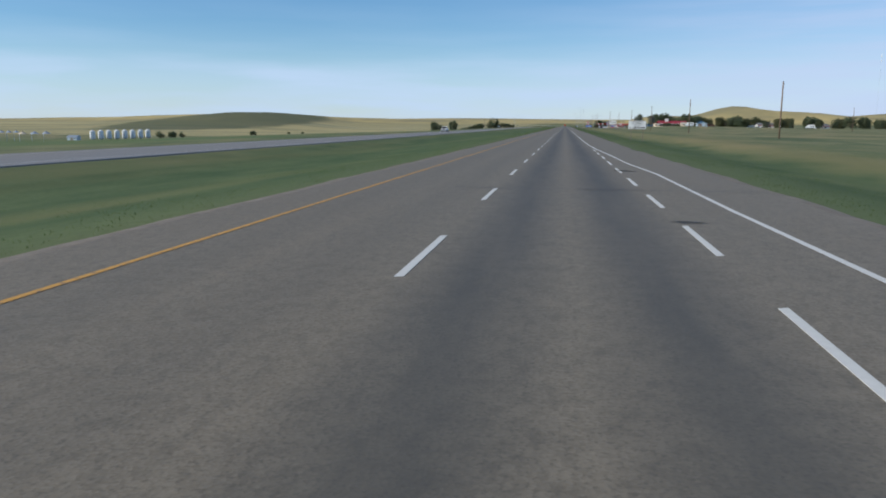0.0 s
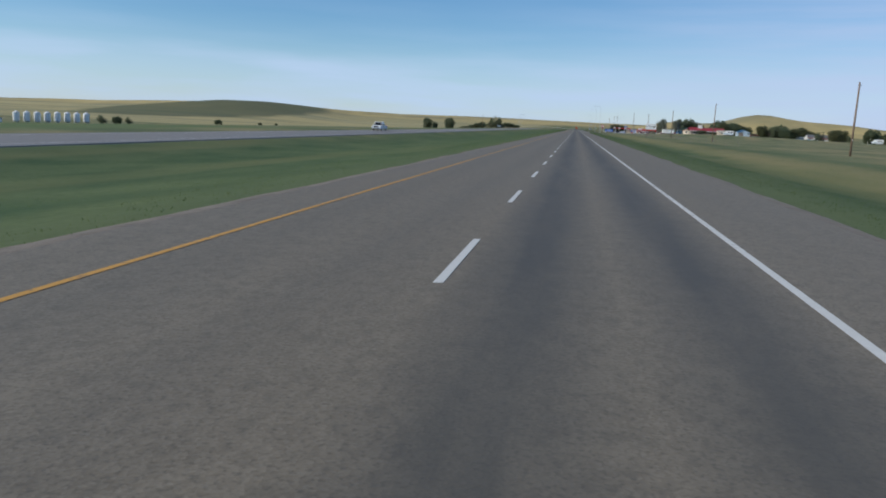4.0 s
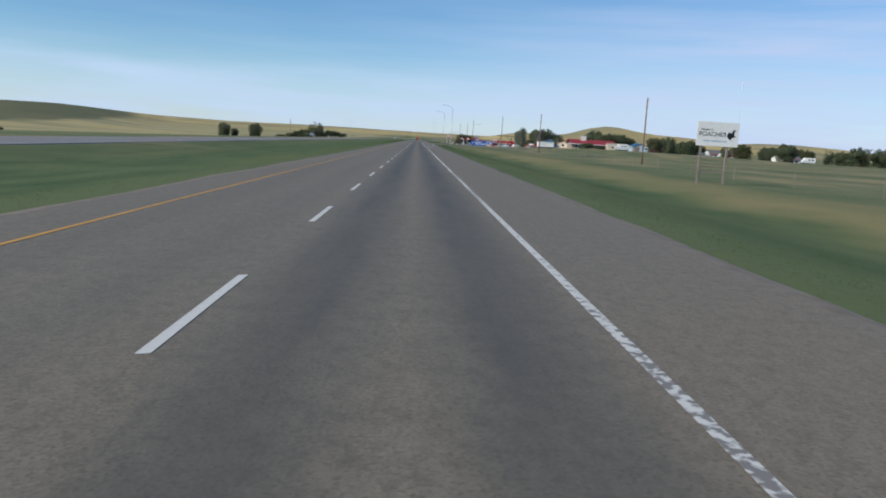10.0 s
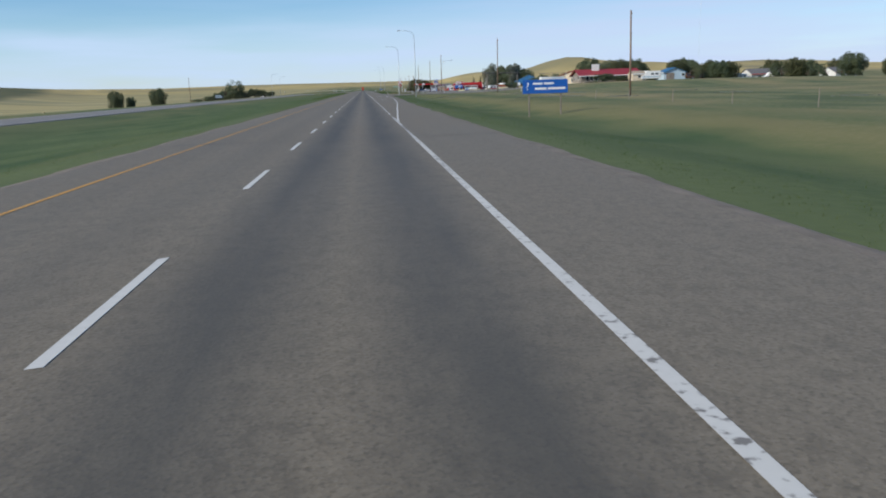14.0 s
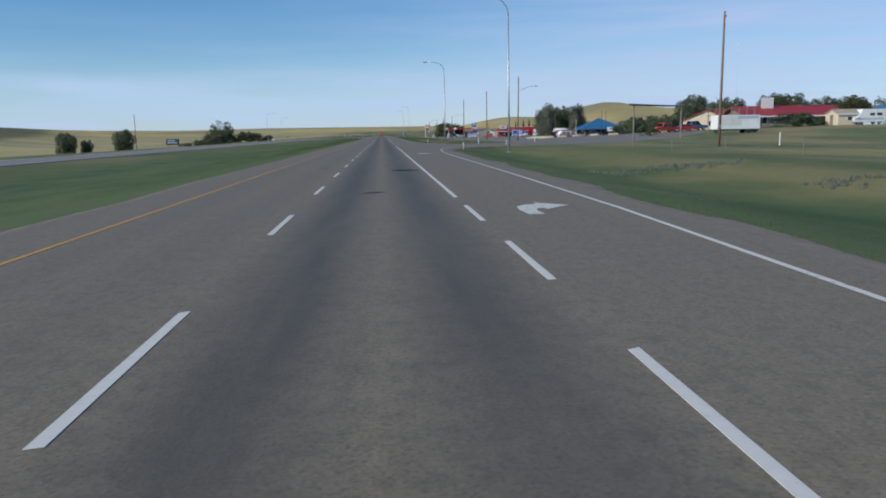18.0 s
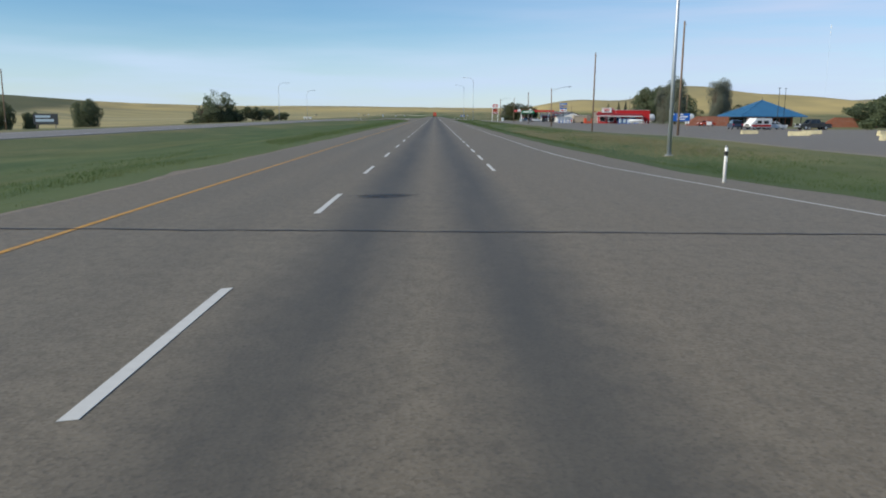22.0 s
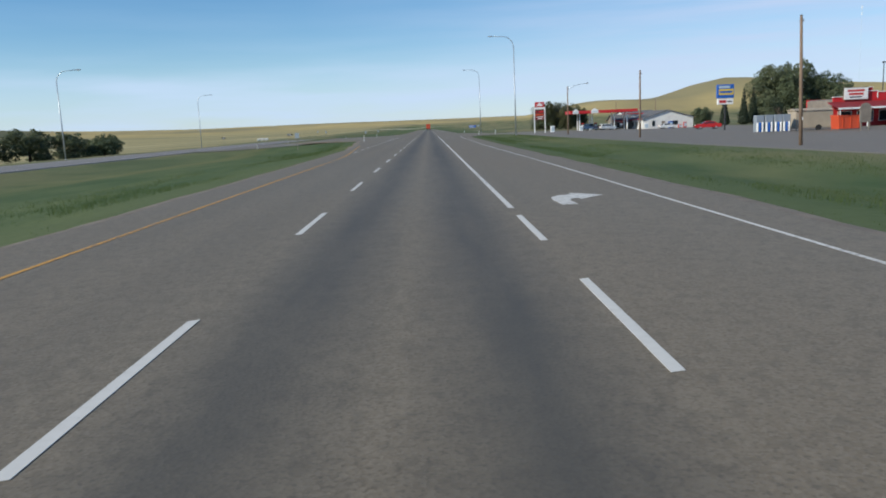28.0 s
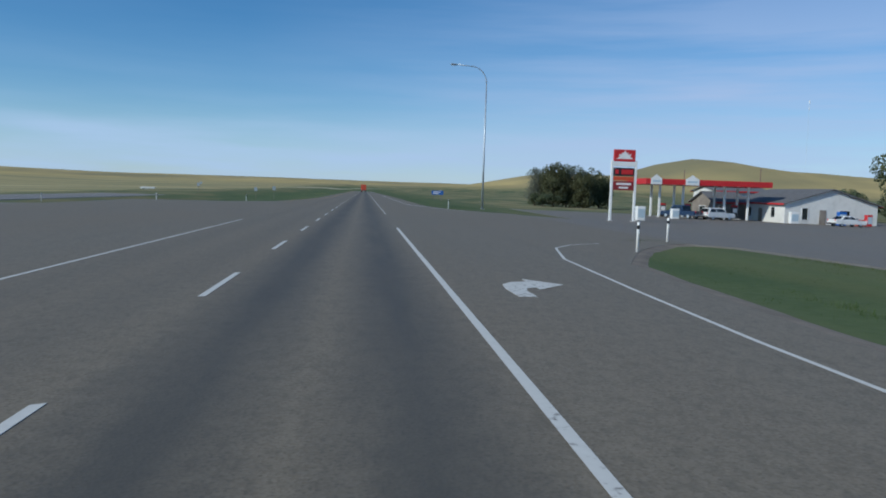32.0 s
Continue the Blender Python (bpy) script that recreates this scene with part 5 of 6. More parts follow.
for k in range(5):
    b = thing("drinks_cooler", 61.6 + 1.35 * k, 865.6, land(63, 865.6) - 0.02, "blue drinks cooler against the shop front", "cooler", "coolers by the shop")
    part("case", a_box(0, 0, 0.85, 1.2, 0.8, 1.7, 0.04), M_BLUE, b)
    part("lid", a_box(0, -0.415, 0.95, 1.0, 0.03, 1.2), M_PALE, b)
t = thing("brown_board", 47.6, 847, land(47.6, 847), "weathered brown board with a rounded top on two legs", "board")
part("board", a_prism([(-0.6, 0.9), (0.6, 0.9), (0.62, 2.4), (0.4, 2.85), (0, 3.0), (-0.4, 2.85), (-0.62, 2.4)], -0.08, 0.08), M_OLDWOOD, t)
for px in (-0.45, 0.45):
    part("leg", a_box(px, 0, 0.45, 0.12, 0.12, 0.95), M_OLDWOOD, t)

# filling station: shop, upper house, canopy
SZ = land(70, 990)
gable_house("station_shop", 66.5, 978, 14, 16, 2.9, 2.1, 0, M_SIDING, M_SHINGLE, "white filling-station shop with grey shingles and red trim", (("w", "f", -4, 1.5, 0.9, 1.7), ("w", "f", 2, 1.5, 1.6, 1.2), ("d", "f", -1.3, 0, 1.0, 2.1), ("w", "l", 2, 1.5, 1.8, 1.4), ("w", "l", -5, 1.6, 1.1, 1.5), ("d", "l", -1.5, 0, 1.0, 2.1)), "y", z=SZ, category="shop")
gable_house("station_front_wing", 56.8, 984.6, 5.2, 8, 2.8, 1.5, 0, M_OLDWOOD, M_SHINGLE, "low front wing of the filling station with a grey roof", (("w", "f", -1.3, 1.4, 1.2, 1.6), ("d", "f", 0.8, 0, 1.0, 2.1), ("w", "l", 0, 1.4, 2.2, 1.4)), "x", z=SZ, category="shop")
gable_house("station_house", 64.5, 996, 9.5, 9, 4.6, 0.8, 0, M_SIDING, M_SHINGLE, "white two-storey house behind the pumps", (("w", "f", -3, 3.4, 1.2, 1.1), ("w", "f", 1, 3.4, 1.2, 1.1), ("w", "f", 3.6, 3.4, 0.8, 1.1), ("w", "f", -3, 1.3, 1.2, 1.1)), "x", z=SZ)
t = thing("fuel_canopy", 49.3, 976, land(49.3, 976), "flat fuel canopy with a bright red fascia on white columns", "canopy")
part("roof", a_box(0, 0, 5.15, 18.4, 7.4, 0.5, 0.02), M_WHITE, t)
for sx, sy, w, d in ((0, -3.78, 18.8, 0.12), (0, 3.78, 18.8, 0.12), (-9.35, 0, 0.12, 7.4), (9.35, 0, 0.12, 7.4)):
    part("fascia", a_box(sx, sy, 5.2, w, d, 0.8, 0.02), M_RED, t, "red fascia")
for px, w in ((-7.9, 1.6), (-2.6, 2.0)):
    q = part("logo_panel", a_prism([(px - w / 2, 4.8), (px + w / 2, 4.8), (px + w / 2, 5.6), (px, 6.2), (px - w / 2, 5.6)], -3.92, -3.86), M_WHITE, t, "white peaked logo panel")
    bars(q, ((px - w * 0.36, px + w * 0.36, 5.25, 0.28),), -3.925, M_PALE)
for px in (-6.4, -2.9, 3.4, 7.0):
    for sy in (-1.6, 1.6):
        part("column", a_box(px, sy, 2.45, 0.28, 0.28, 4.92, 0.02), M_WHITE, t)
for px in (-5.4, -1.6, 5.6):
    b = thing("fuel_pump", 49.3 + px, 975.6, land(47.5, 976), "grey and red fuel pump on a concrete island", "fuel pump", "fuel pumps")
    part("island", a_box(0, 0, 0.08, 1.6, 1.2, 0.16, 0.04), M_GREYCONC, b)
    part("body", a_box(0, 0, 1.0, 0.85, 0.5, 1.7, 0.03), M_DARKSTEEL, b)
    part("panel", a_box(0, -0.26, 1.35, 0.65, 0.02, 0.6), M_WHITE, b)
    part("topper", a_box(0, 0, 1.98, 0.9, 0.3, 0.3, 0.03), M_RED, b)
    part("hose", a_tube([(0.44, 0, 1.6), (0.62, 0, 1.0), (0.52, 0, 0.5), (0.46, 0, 1.1)], 0.022, 6), M_BLACK, b)
for x, y, w, h, m, l in ((31.5, 951.5, 0.95, 1.6, M_WHITE, "white ice freezer standing alone"), (41.5, 965.5, 1.0, 1.35, M_WHITE, "white sandwich board on the lot"), (66.4, 967.5, 1.1, 1.9, M_BLUE, "blue drinks machine by the shop"), (69, 967.4, 0.9, 0.9, M_ORANGE, "orange bin by the shop"), (60, 968.5, 1.2, 1.6, M_WHITE, "white ice freezer by the shop wall"), (70.4, 967.5, 0.8, 1.6, M_RED, "red price board on the shop wall")):
    b = thing("forecourt_box", x, y, land(x, y), l, "machine")
    part("case", a_box(0, 0, h / 2 + 0.06, w, 0.7, h, 0.04), m, b)
    part("front", a_box(0, -0.36, h * 0.55, w * 0.8, 0.02, h * 0.6), M_PALE, b)
    part("foot", a_box(0, 0, 0.03, w * 0.9, 0.6, 0.06), M_BLACK, b)


# ---- lot furniture ----
for i, (x, y) in enumerate(((33.8, 676.2), (38.6, 683), (38.5, 668), (42.6, 671), (47, 672), (45.2, 650), (53.5, 641), (31.5, 656), (36, 694), (48, 634))):
    b = thing("barrier_block", x, y, land(x, y), "faded yellow concrete parking block on asphalt", "barrier", "parking blocks", turn=i * 9 % 30 - 10)
    part("block", a_prism([(-0.26, 0.02), (0.26, 0.02), (0.18, 0.44), (-0.18, 0.44)], -0.95, 0.95, "x"), M_CONC, b)
    part("loop", a_tube([(-0.2, 0, 0.42), (-0.1, 0, 0.53), (0.1, 0, 0.53), (0.2, 0, 0.42)], 0.015, 6), M_RUST, b)

t = thing("timber_gateway", 30.8, 592.7, land(30.8, 592.7), "tall log gateway: two posts and a long crossbeam", "gateway", turn=40)
for px in (0.0, 12.0):
    part("post", a_tube([(px, 0, -0.4), (px, 0, 4.45)], [0.12, 0.10], 8), M_OLDWOOD, t)
part("beam", a_tube([(-1.2, 0, 4.55), (4, 0, 4.5), (13.4, 0, 4.5)], [0.13, 0.12, 0.10], 8), M_OLDWOOD, t)

t = thing("white_trailer", 50.5, 603, land(50.5, 603), "white box trailer parked in long grass", "trailer")
part("box", a_box(0, 0, 1.62, 6.4, 2.3, 2.0, 0.03), M_WHITE, t)
part("stripe", a_box(1.4, -1.165, 2.3, 3.2, 0.012, 0.4), M_PALE, t)
part("grey_panel", a_box(-1.3, -1.163, 1.8, 3.4, 0.012, 1.3), M_SIDING, t)
part("chassis", a_box(0, 0, 0.55, 6.2, 1.9, 0.2), M_DARKSTEEL, t)
for px in (1.6, 2.5):
    for sy in (-1.0, 1.0):
        part("wheel", a_tube([(px, sy - 0.12, 0.42), (px, sy + 0.12, 0.42)], 0.42, 12), M_RUBBER, t)
part("stand", a_box(-2.8, 0, 0.28, 0.12, 1.2, 0.56), M_DARKSTEEL, t)
t = thing("scaffold_rack", 51.5, 606.5, land(51.5, 606.5), "open timber rack standing behind the white trailer", "rack")
for px in range(7):
    part("upright", a_box(-3.6 + px * 1.2, 0, 1.9, 0.1, 0.1, 3.8), M_OLDWOOD, t)
part("rail", a_box(0, 0, 3.6, 7.6, 0.08, 0.1), M_OLDWOOD, t)
part("rail", a_box(0, 0, 2.6, 7.6, 0.08, 0.1), M_OLDWOOD, t)

for i, (x, y, l, r, z) in enumerate(((65.2, 858.7, 4.1, 0.48, 1.05), (89.0, 886, 6.0, 1.55, 2.0), (74.5, 884, 6, 1.3, 2.0))):
    b = thing("storage_tank", x, y, land(x, y), "white horizontal propane tank on cradles" if i == 0 else "large white horizontal storage tank", "tank", "white tanks")
    pts = [(-l / 2 - r * 0.45, 0, z), (-l / 2 - r * 0.3, 0, z), (-l / 2, 0, z), (l / 2, 0, z), (l / 2 + r * 0.3, 0, z), (l / 2 + r * 0.45, 0, z)]
    part("shell", a_tube(pts, [r * 0.3, r * 0.75, r, r, r * 0.75, r * 0.3], 20), M_WHITE, b, smooth=True)
    for px in (-l * 0.33, l * 0.33):
        part("cradle", a_box(px, 0, (z - r * 0.7) / 2, 0.3, r * 1.5, z - r * 0.7), M_GREYCONC, b)
    part("valve", a_tube([(0, 0, z + r), (0, 0, z + r + 0.22)], 0.12, 8), M_DARKSTEEL, b)
for k in range(8):
    b = thing("bollard", 62.2 + k * 0.85, 857.0, land(64, 857), "white steel bollard guarding the propane tank", "bollard", "tank bollards")
    part("tube", a_tube([(0, 0, 0), (0, 0, 1.05)], 0.075, 8), M_WHITE, b)
    part("cap", a_tube([(0, 0, 1.05), (0, 0, 1.1)], [0.075, 0.03], 8), M_WHITE, b)
t = thing("canvas_stall", 46.8, 858, land(46.8, 858), "tan canvas-sided stall trailer", "stall")
part("side", a_box(0, 0, 1.35, 4.6, 2.2, 2.1, 0.06), M_TAN, t)
part("top", a_prism([(-1.25, 2.45), (1.25, 2.45), (0, 2.7)], -2.4, 2.4, "x"), M_TAN, t)
part("wheel", a_tube([(0.5, -1.25, 0.35), (0.5, -1.0, 0.35)], 0.35, 12), M_RUBBER, t)
part("leg", a_box(-2.1, -0.9, 0.15, 0.08, 0.08, 0.3), M_DARKSTEEL, t)
t = thing("skip_bin", 48.7, 853, land(48.7, 853), "orange-red steel skip in front of the shop", "skip")
part("body", a_prism([(-1.3, 0.15), (1.1, 0.15), (1.45, 1.55), (-1.45, 1.75)], -0.9, 0.9), M_ORANGE, t)
for px in (-0.9, 0, 0.9):
    part("rib", a_box(px, -0.93, 0.85, 0.1, 0.06, 1.3), M_ORANGE, t)
part("rim", a_box(0, -0.92, 1.62, 2.9, 0.08, 0.1), M_ORANGE, t)
for k, x in enumerate((39.9, 41.0, 42.1, 43.1)):
    b = thing("bottle_rack", x, 856.5, land(44, 856.5), "rack of gas bottles beside the shop", "rack", "gas racks")
    part("cage", a_box(0, 0, 1.1, 0.95, 0.8, 2.0, 0.02), M_STEEL, b)
    for q in range(3):
        part("bottle", a_tube([(-0.3 + q * 0.3, -0.45, 0.1), (-0.3 + q * 0.3, -0.45, 1.1), (-0.3 + q * 0.3, -0.45, 1.25)], [0.12, 0.12, 0.05], 8), M_BLUE if q % 2 else M_WHITE, b)
for x, y, h in ((86, 800, 9.6), (88, 801, 9.6), (68, 880, 9), (79, 878, 8.5)):
    b = thing("yard_lamp", x, y, land(x, y), "thin dark yard lamp post with a small head", "lamp post", "yard lamps")
    part("post", a_tube([(0, 0, 0), (0, 0, h)], [0.09, 0.06], 8), M_DARKSTEEL, b)
    part("head", a_box(0, 0, h + 0.1, 0.5, 0.3, 0.18, 0.04), M_DARKSTEEL, b)
for x, y, h in ((41.3, 666.5, 3.6), (57, 612, 4.2)):
    b = thing("flagpole", x, y, land(x, y), "slim white flagpole without a flag", "flagpole", "flagpoles")
    part("pole", a_tube([(0, 0, 0), (0, 0, h)], [0.06, 0.04], 8), M_WHITE, b)
    part("ball", a_tube([(0, 0, h), (0, 0, h + 0.06), (0, 0, h + 0.12)], [0.03, 0.07, 0.02], 8), M_WHITE, b)
# radio mast far behind the village
MAST_H = 190 - land(830, 2224)
t = thing("radio_mast", 830, 2224, land(830, 2224), "slender grey radio mast with a white top far behind the village", "mast")
for k in range(9):
    part("section", a_tube([(0, 0, MAST_H * k / 9), (0, 0, MAST_H * (k + 1) / 9)], 0.22, 4), M_PALE, t)
part("beacon", a_tube([(0, 0, MAST_H - 2), (0, 0, MAST_H + 4)], 0.9, 6), M_WHITE, t)
part("antenna", a_tube([(0, 0, MAST_H - 13), (0, 0, MAST_H - 9)], 0.8, 6), M_WHITE, t)

# wire fence along the pasture
fence = tagged(new("pasture_fence"), "post and wire fence along the pasture", "fence")
fp = []
for k in range(34):
    y = 232 + 10 * k
    x = 25.2 + 0.8 * math.sin(y * 0.02)
    z = land(x, y)
    fp.append((x, y, z))
    part("post", a_tube([(x, y, z - 0.1), (x, y, z + 1.0 + 0.08 * math.sin(k * 2.7))], 0.032, 6), M_OLDWOOD, fence)
for h in (0.4, 0.75, 1.1):
    part("wire", a_tube([(x, y, z + h) for x, y, z in fp], 0.004, 4), M_DARKSTEEL, fence)
t = thing("timber_brace", 30, 350, land(30, 350), "grey timber brace of two posts and a rail", "fence brace")
for px in (-0.9, 0.9):
    part("post", a_tube([(px, 0, -0.1), (px, 0, 0.78)], 0.045, 8), M_OLDWOOD, t)
part("rail", a_tube([(-0.95, 0, 0.72), (0.95, 0, 0.72)], 0.045, 8), M_OLDWOOD, t)


# ---- vehicles ----
def wheel(parent, x, y, r, w=0.22):
    q = part("wheel", a_tube([(x, y - w / 2, r), (x, y - w * 0.3, r), (x, y + w * 0.3, r), (x, y + w / 2, r)], [r * 0.9, r, r, r * 0.9], 16), M_RUBBER, parent)
    part("rim", a_tube([(x, y - w / 2 - 0.012, r), (x, y + w / 2 + 0.012, r)], r * 0.58, 12), M_STEEL, q)


def vehicle(name, x, y, turn, body, cabin, glass, width, axles, r, paint_mat, label, category, z=None, box_bed=False):
    """A car drawn from its side: body and cabin outlines (along, up) pulled across its width. It faces +x before it is turned."""
    t = thing(name, x, y, (land(x, y) + 0.03) if z is None else z, label, category, turn=turn)
    h = width / 2
    bm = a_prism(body, -h, h)
    bmesh.ops.bevel(bm, geom=list(bm.edges), offset=0.05, segments=2, affect="EDGES")
    part("body", bm, paint_mat, t)
    if cabin:
        bm = bmesh.new()
        tops = max(p[1] for p in cabin)
        lo = min(p[1] for p in cabin)
        a = [bm.verts.new((p[0], -h * (0.97 - 0.17 * (p[1] - lo) / (tops - lo)), p[1])) for p in cabin]
        b = [bm.verts.new((p[0], h * (0.97 - 0.17 * (p[1] - lo) / (tops - lo)), p[1])) for p in cabin]
        n = len(cabin)
        bm.faces.new(a)
        bm.faces.new(b[::-1])
        for i in range(n):
            bm.faces.new((a[(i + 1) % n], a[i], b[i], b[(i + 1) % n]))
        bmesh.ops.recalc_face_normals(bm, faces=bm.faces)
        bmesh.ops.bevel(bm, geom=list(bm.edges), offset=0.04, segments=1, affect="EDGES")
        part("cabin", bm, paint_mat, t)
        for s in (-1, 1):
            for o in glass["side"]:
                bm = bmesh.new()
                vs = [bm.verts.new((p[0], s * (h * (0.97 - 0.17 * (p[1] - lo) / (tops - lo)) + 0.012), p[1])) for p in o]
                vi = [bm.verts.new((p[0], s * (h * (0.97 - 0.17 * (p[1] - lo) / (tops - lo)) - 0.03), p[1])) for p in o]
                bm.faces.new(vs)
                for i in range(len(o)):
                    bm.faces.new((vs[i], vs[(i + 1) % len(o)], vi[(i + 1) % len(o)], vi[i]))
                bmesh.ops.recalc_face_normals(bm, faces=bm.faces)
                part("side_window", bm, M_GLASS, t)
        for nm, (p0, p1) in (("windscreen", glass["front"]), ("rear_window", glass["rear"])):
            d = Vector((p1[0] - p0[0], 0, p1[1] - p0[1]))
            nrm = Vector((d.z, 0, -d.x)).normalized() * (0.014 if nm == "windscreen" else -0.014)
            bm = bmesh.new()
            w0, w1 = h * 0.86, h * 0.72
            vs = [bm.verts.new(Vector(q) + nrm) for q in ((p0[0], -w0, p0[1]), (p0[0], w0, p0[1]), (p1[0], w1, p1[1]), (p1[0], -w1, p1[1]))]
            bm.faces.new(vs)
            bmesh.ops.solidify(bm, geom=list(bm.faces), thickness=0.02)
            part(nm, bm, M_GLASS, t)
    front, rear = max(p[0] for p in body), min(p[0] for p in body)
    top = min(p[1] for p in body)
    hz = top + 0.48
    for s in (-1, 1):
        part("headlight", a_box(front - 0.03, s * h * 0.74, hz, 0.1, 0.34, 0.17, 0.03), M_WHITE, t)
        part("tail_light", a_box(rear + 0.03, s * h * 0.80, hz + 0.1, 0.1, 0.2, 0.26, 0.03), M_RED, t)
        part("mirror", a_box(glass["front"][0][0] - 0.35 if cabin else front - 1, s * (h + 0.1), 1.1, 0.12, 0.2, 0.16, 0.03), M_BLACK, t)
        for ax in axles:
            wheel(t, ax, s * (h - 0.12), r)
    part("grille", a_box(front + 0.005, 0, hz - 0.03, 0.04, width * 0.5, 0.24, 0.01), M_BLACK, t)
    part("bumper", a_box(front - 0.02, 0, top + 0.14, 0.14, width * 0.94, 0.2, 0.03), M_STEEL if category == "pickup" else M_BLACK, t)
    part("bumper", a_box(rear + 0.02, 0, top + 0.14, 0.14, width * 0.94, 0.2, 0.03), M_STEEL if category == "pickup" else M_BLACK, t)
    if box_bed:
        part("bed_liner", a_box(rear + 0.98, 0, 1.105, 1.5, width * 0.78, 0.03), M_BLACK, t)
    return t


def pickup(x, y, turn, m, label, z=None):
    body = [(-2.9, 0.45), (-2.95, 1.08), (-0.6, 1.1), (1.0, 1.1), (2.6, 1.02), (2.85, 0.85), (2.9, 0.42)]
    cabin = [(-0.95, 1.08), (-0.75, 1.86), (0.75, 1.88), (1.45, 1.08)]
    glass = {"side": ([(-0.75, 1.16), (-0.66, 1.74), (-0.05, 1.76), (-0.05, 1.16)], [(0.05, 1.16), (0.05, 1.76), (0.62, 1.76), (1.16, 1.16)]), "front": ((1.4, 1.14), (0.8, 1.80)), "rear": ((-0.92, 1.2), (-0.77, 1.78))}
    return vehicle("pickup_truck", x, y, turn, body, cabin, glass, 1.98, (-1.85, 1.85), 0.39, m, label, "pickup", z, True)


def sedan(x, y, turn, m, label):
    body = [(-2.3, 0.35), (-2.35, 0.92), (-1.6, 0.98), (1.0, 0.95), (2.2, 0.78), (2.35, 0.6), (2.3, 0.30)]
    cabin = [(-1.75, 0.94), (-1.05, 1.40), (0.25, 1.43), (1.15, 0.92)]
    glass = {"side": ([(-1.35, 1.0), (-0.95, 1.33), (-0.3, 1.35), (-0.3, 1.0)], [(-0.22, 1.0), (-0.22, 1.35), (0.2, 1.35), (0.82, 1.0)]), "front": ((1.1, 0.97), (0.32, 1.38)), "rear": ((-1.7, 0.99), (-1.1, 1.36))}
    return vehicle("parked_car", x, y, turn, body, cabin, glass, 1.78, (-1.4, 1.4), 0.32, m, label, "car")


def suv(x, y, turn, m, label):
    body = [(-2.3, 0.42), (-2.35, 1.05), (-1.2, 1.10), (1.0, 1.06), (2.2, 0.98), (2.35, 0.7), (2.3, 0.38)]
    cabin = [(-2.25, 1.04), (-1.95, 1.68), (0.35, 1.72), (1.15, 1.02)]
    glass = {"side": ([(-1.95, 1.14), (-1.75, 1.58), (-0.9, 1.6), (-0.9, 1.14)], [(-0.8, 1.14), (-0.8, 1.6), (0.25, 1.6), (0.8, 1.14)]), "front": ((1.1, 1.08), (0.42, 1.65)), "rear": ((-2.25, 1.12), (-1.98, 1.60))}
    return vehicle("parked_suv", x, y, turn, body, cabin, glass, 1.86, (-1.4, 1.4), 0.36, m, label, "car")


def van(x, y, turn, m, label, length=5.6, height=2.7, band=M_RED):
    r = -length / 2
    body = [(r, 0.45), (r - 0.03, height), (0.7 + length * 0.1, height), (1.2 + length * 0.12, height * 0.62), (length / 2 - 0.1, 1.05), (length / 2, 0.7), (length / 2, 0.4)]
    t = vehicle("camper_van", x, y, turn, body, None, {"front": ((length / 2 - 0.9, 1.1), (0.9, 1.9)), "rear": ((r, 1), (r, 2)), "side": ()}, 2.1, (r + 1.1, length / 2 - 0.95), 0.38, m, label, "van")
    for s in (-1, 1):
        for cx, w in ((r + 1.2, 1.0), (r + 2.6, 0.9)):
            part("side_window", a_box(cx, s * 1.055, height * 0.66, w, 0.02, 0.5), M_GLASS, t)
        part("stripe", a_box(0.0, s * 1.056, height * 0.36, length * 0.9, 0.012, 0.35), band, t)
    return t


OPP_Z = -0.775
pickup(opp_x(268) - 3.0, 268, -90, M_WHITE, "white pickup truck on the far carriageway", OPP_Z)
pickup(52.5, 639, 200, M_ORANGE, "rusty orange-red old pickup parked on the lot")
pickup(61, 645, 10, M_BLUEROOF, "teal blue pickup parked by the roadhouse")
sedan(56.2, 638, 170, M_MAROON, "dark maroon car parked by the roadhouse")
sedan(57, 646, 190, M_BLACK, "dark car parked by the roadhouse")
van(57.5, 741, 195, M_WHITE, "white camper van with a red stripe", 4.4, 2.05)
sedan(61.2, 743, 15, M_WHITE, "white car parked by the visitor centre")
sedan(68.5, 742, 170, M_BLACK, "black car parked by the visitor centre")
suv(54.6, 744, 80, M_NAVY, "dark blue van parked by the visitor centre")
pickup(66.0, 738, 185, M_DARKSTEEL, "dark grey pickup parked by the visitor centre")
sedan(70.6, 807, 200, M_ORANGE, "orange-red car beside the brick wall")
sedan(50.5, 905, 175, M_RED, "red car beside the shop")
pickup(45.0, 971.5, 120, M_NAVY, "dark blue pickup at the fuel pumps")
suv(49.6, 970, 14, M_WHITE, "white sport-utility car at the fuel pumps")
sedan(64.2, 963, 5, M_WHITE, "white car parked before the station shop")
van(87.5, 621.5, 180, M_WHITE, "white motorhome beside the roadhouse", 6.2, 2.8, M_PALE)
for i, (x, y) in enumerate(((168, 606), (140.5, 676), (140, 665), (148, 655))):
    van(x, y, 175 + 7 * (i % 3), M_WHITE, "white travel trailer parked along the trees", 6.0, 2.6, M_NAVY if i % 2 else M_PALE)
pickup(106, 634, 20, M_RUST, "rust-brown pickup beside the blue garage")

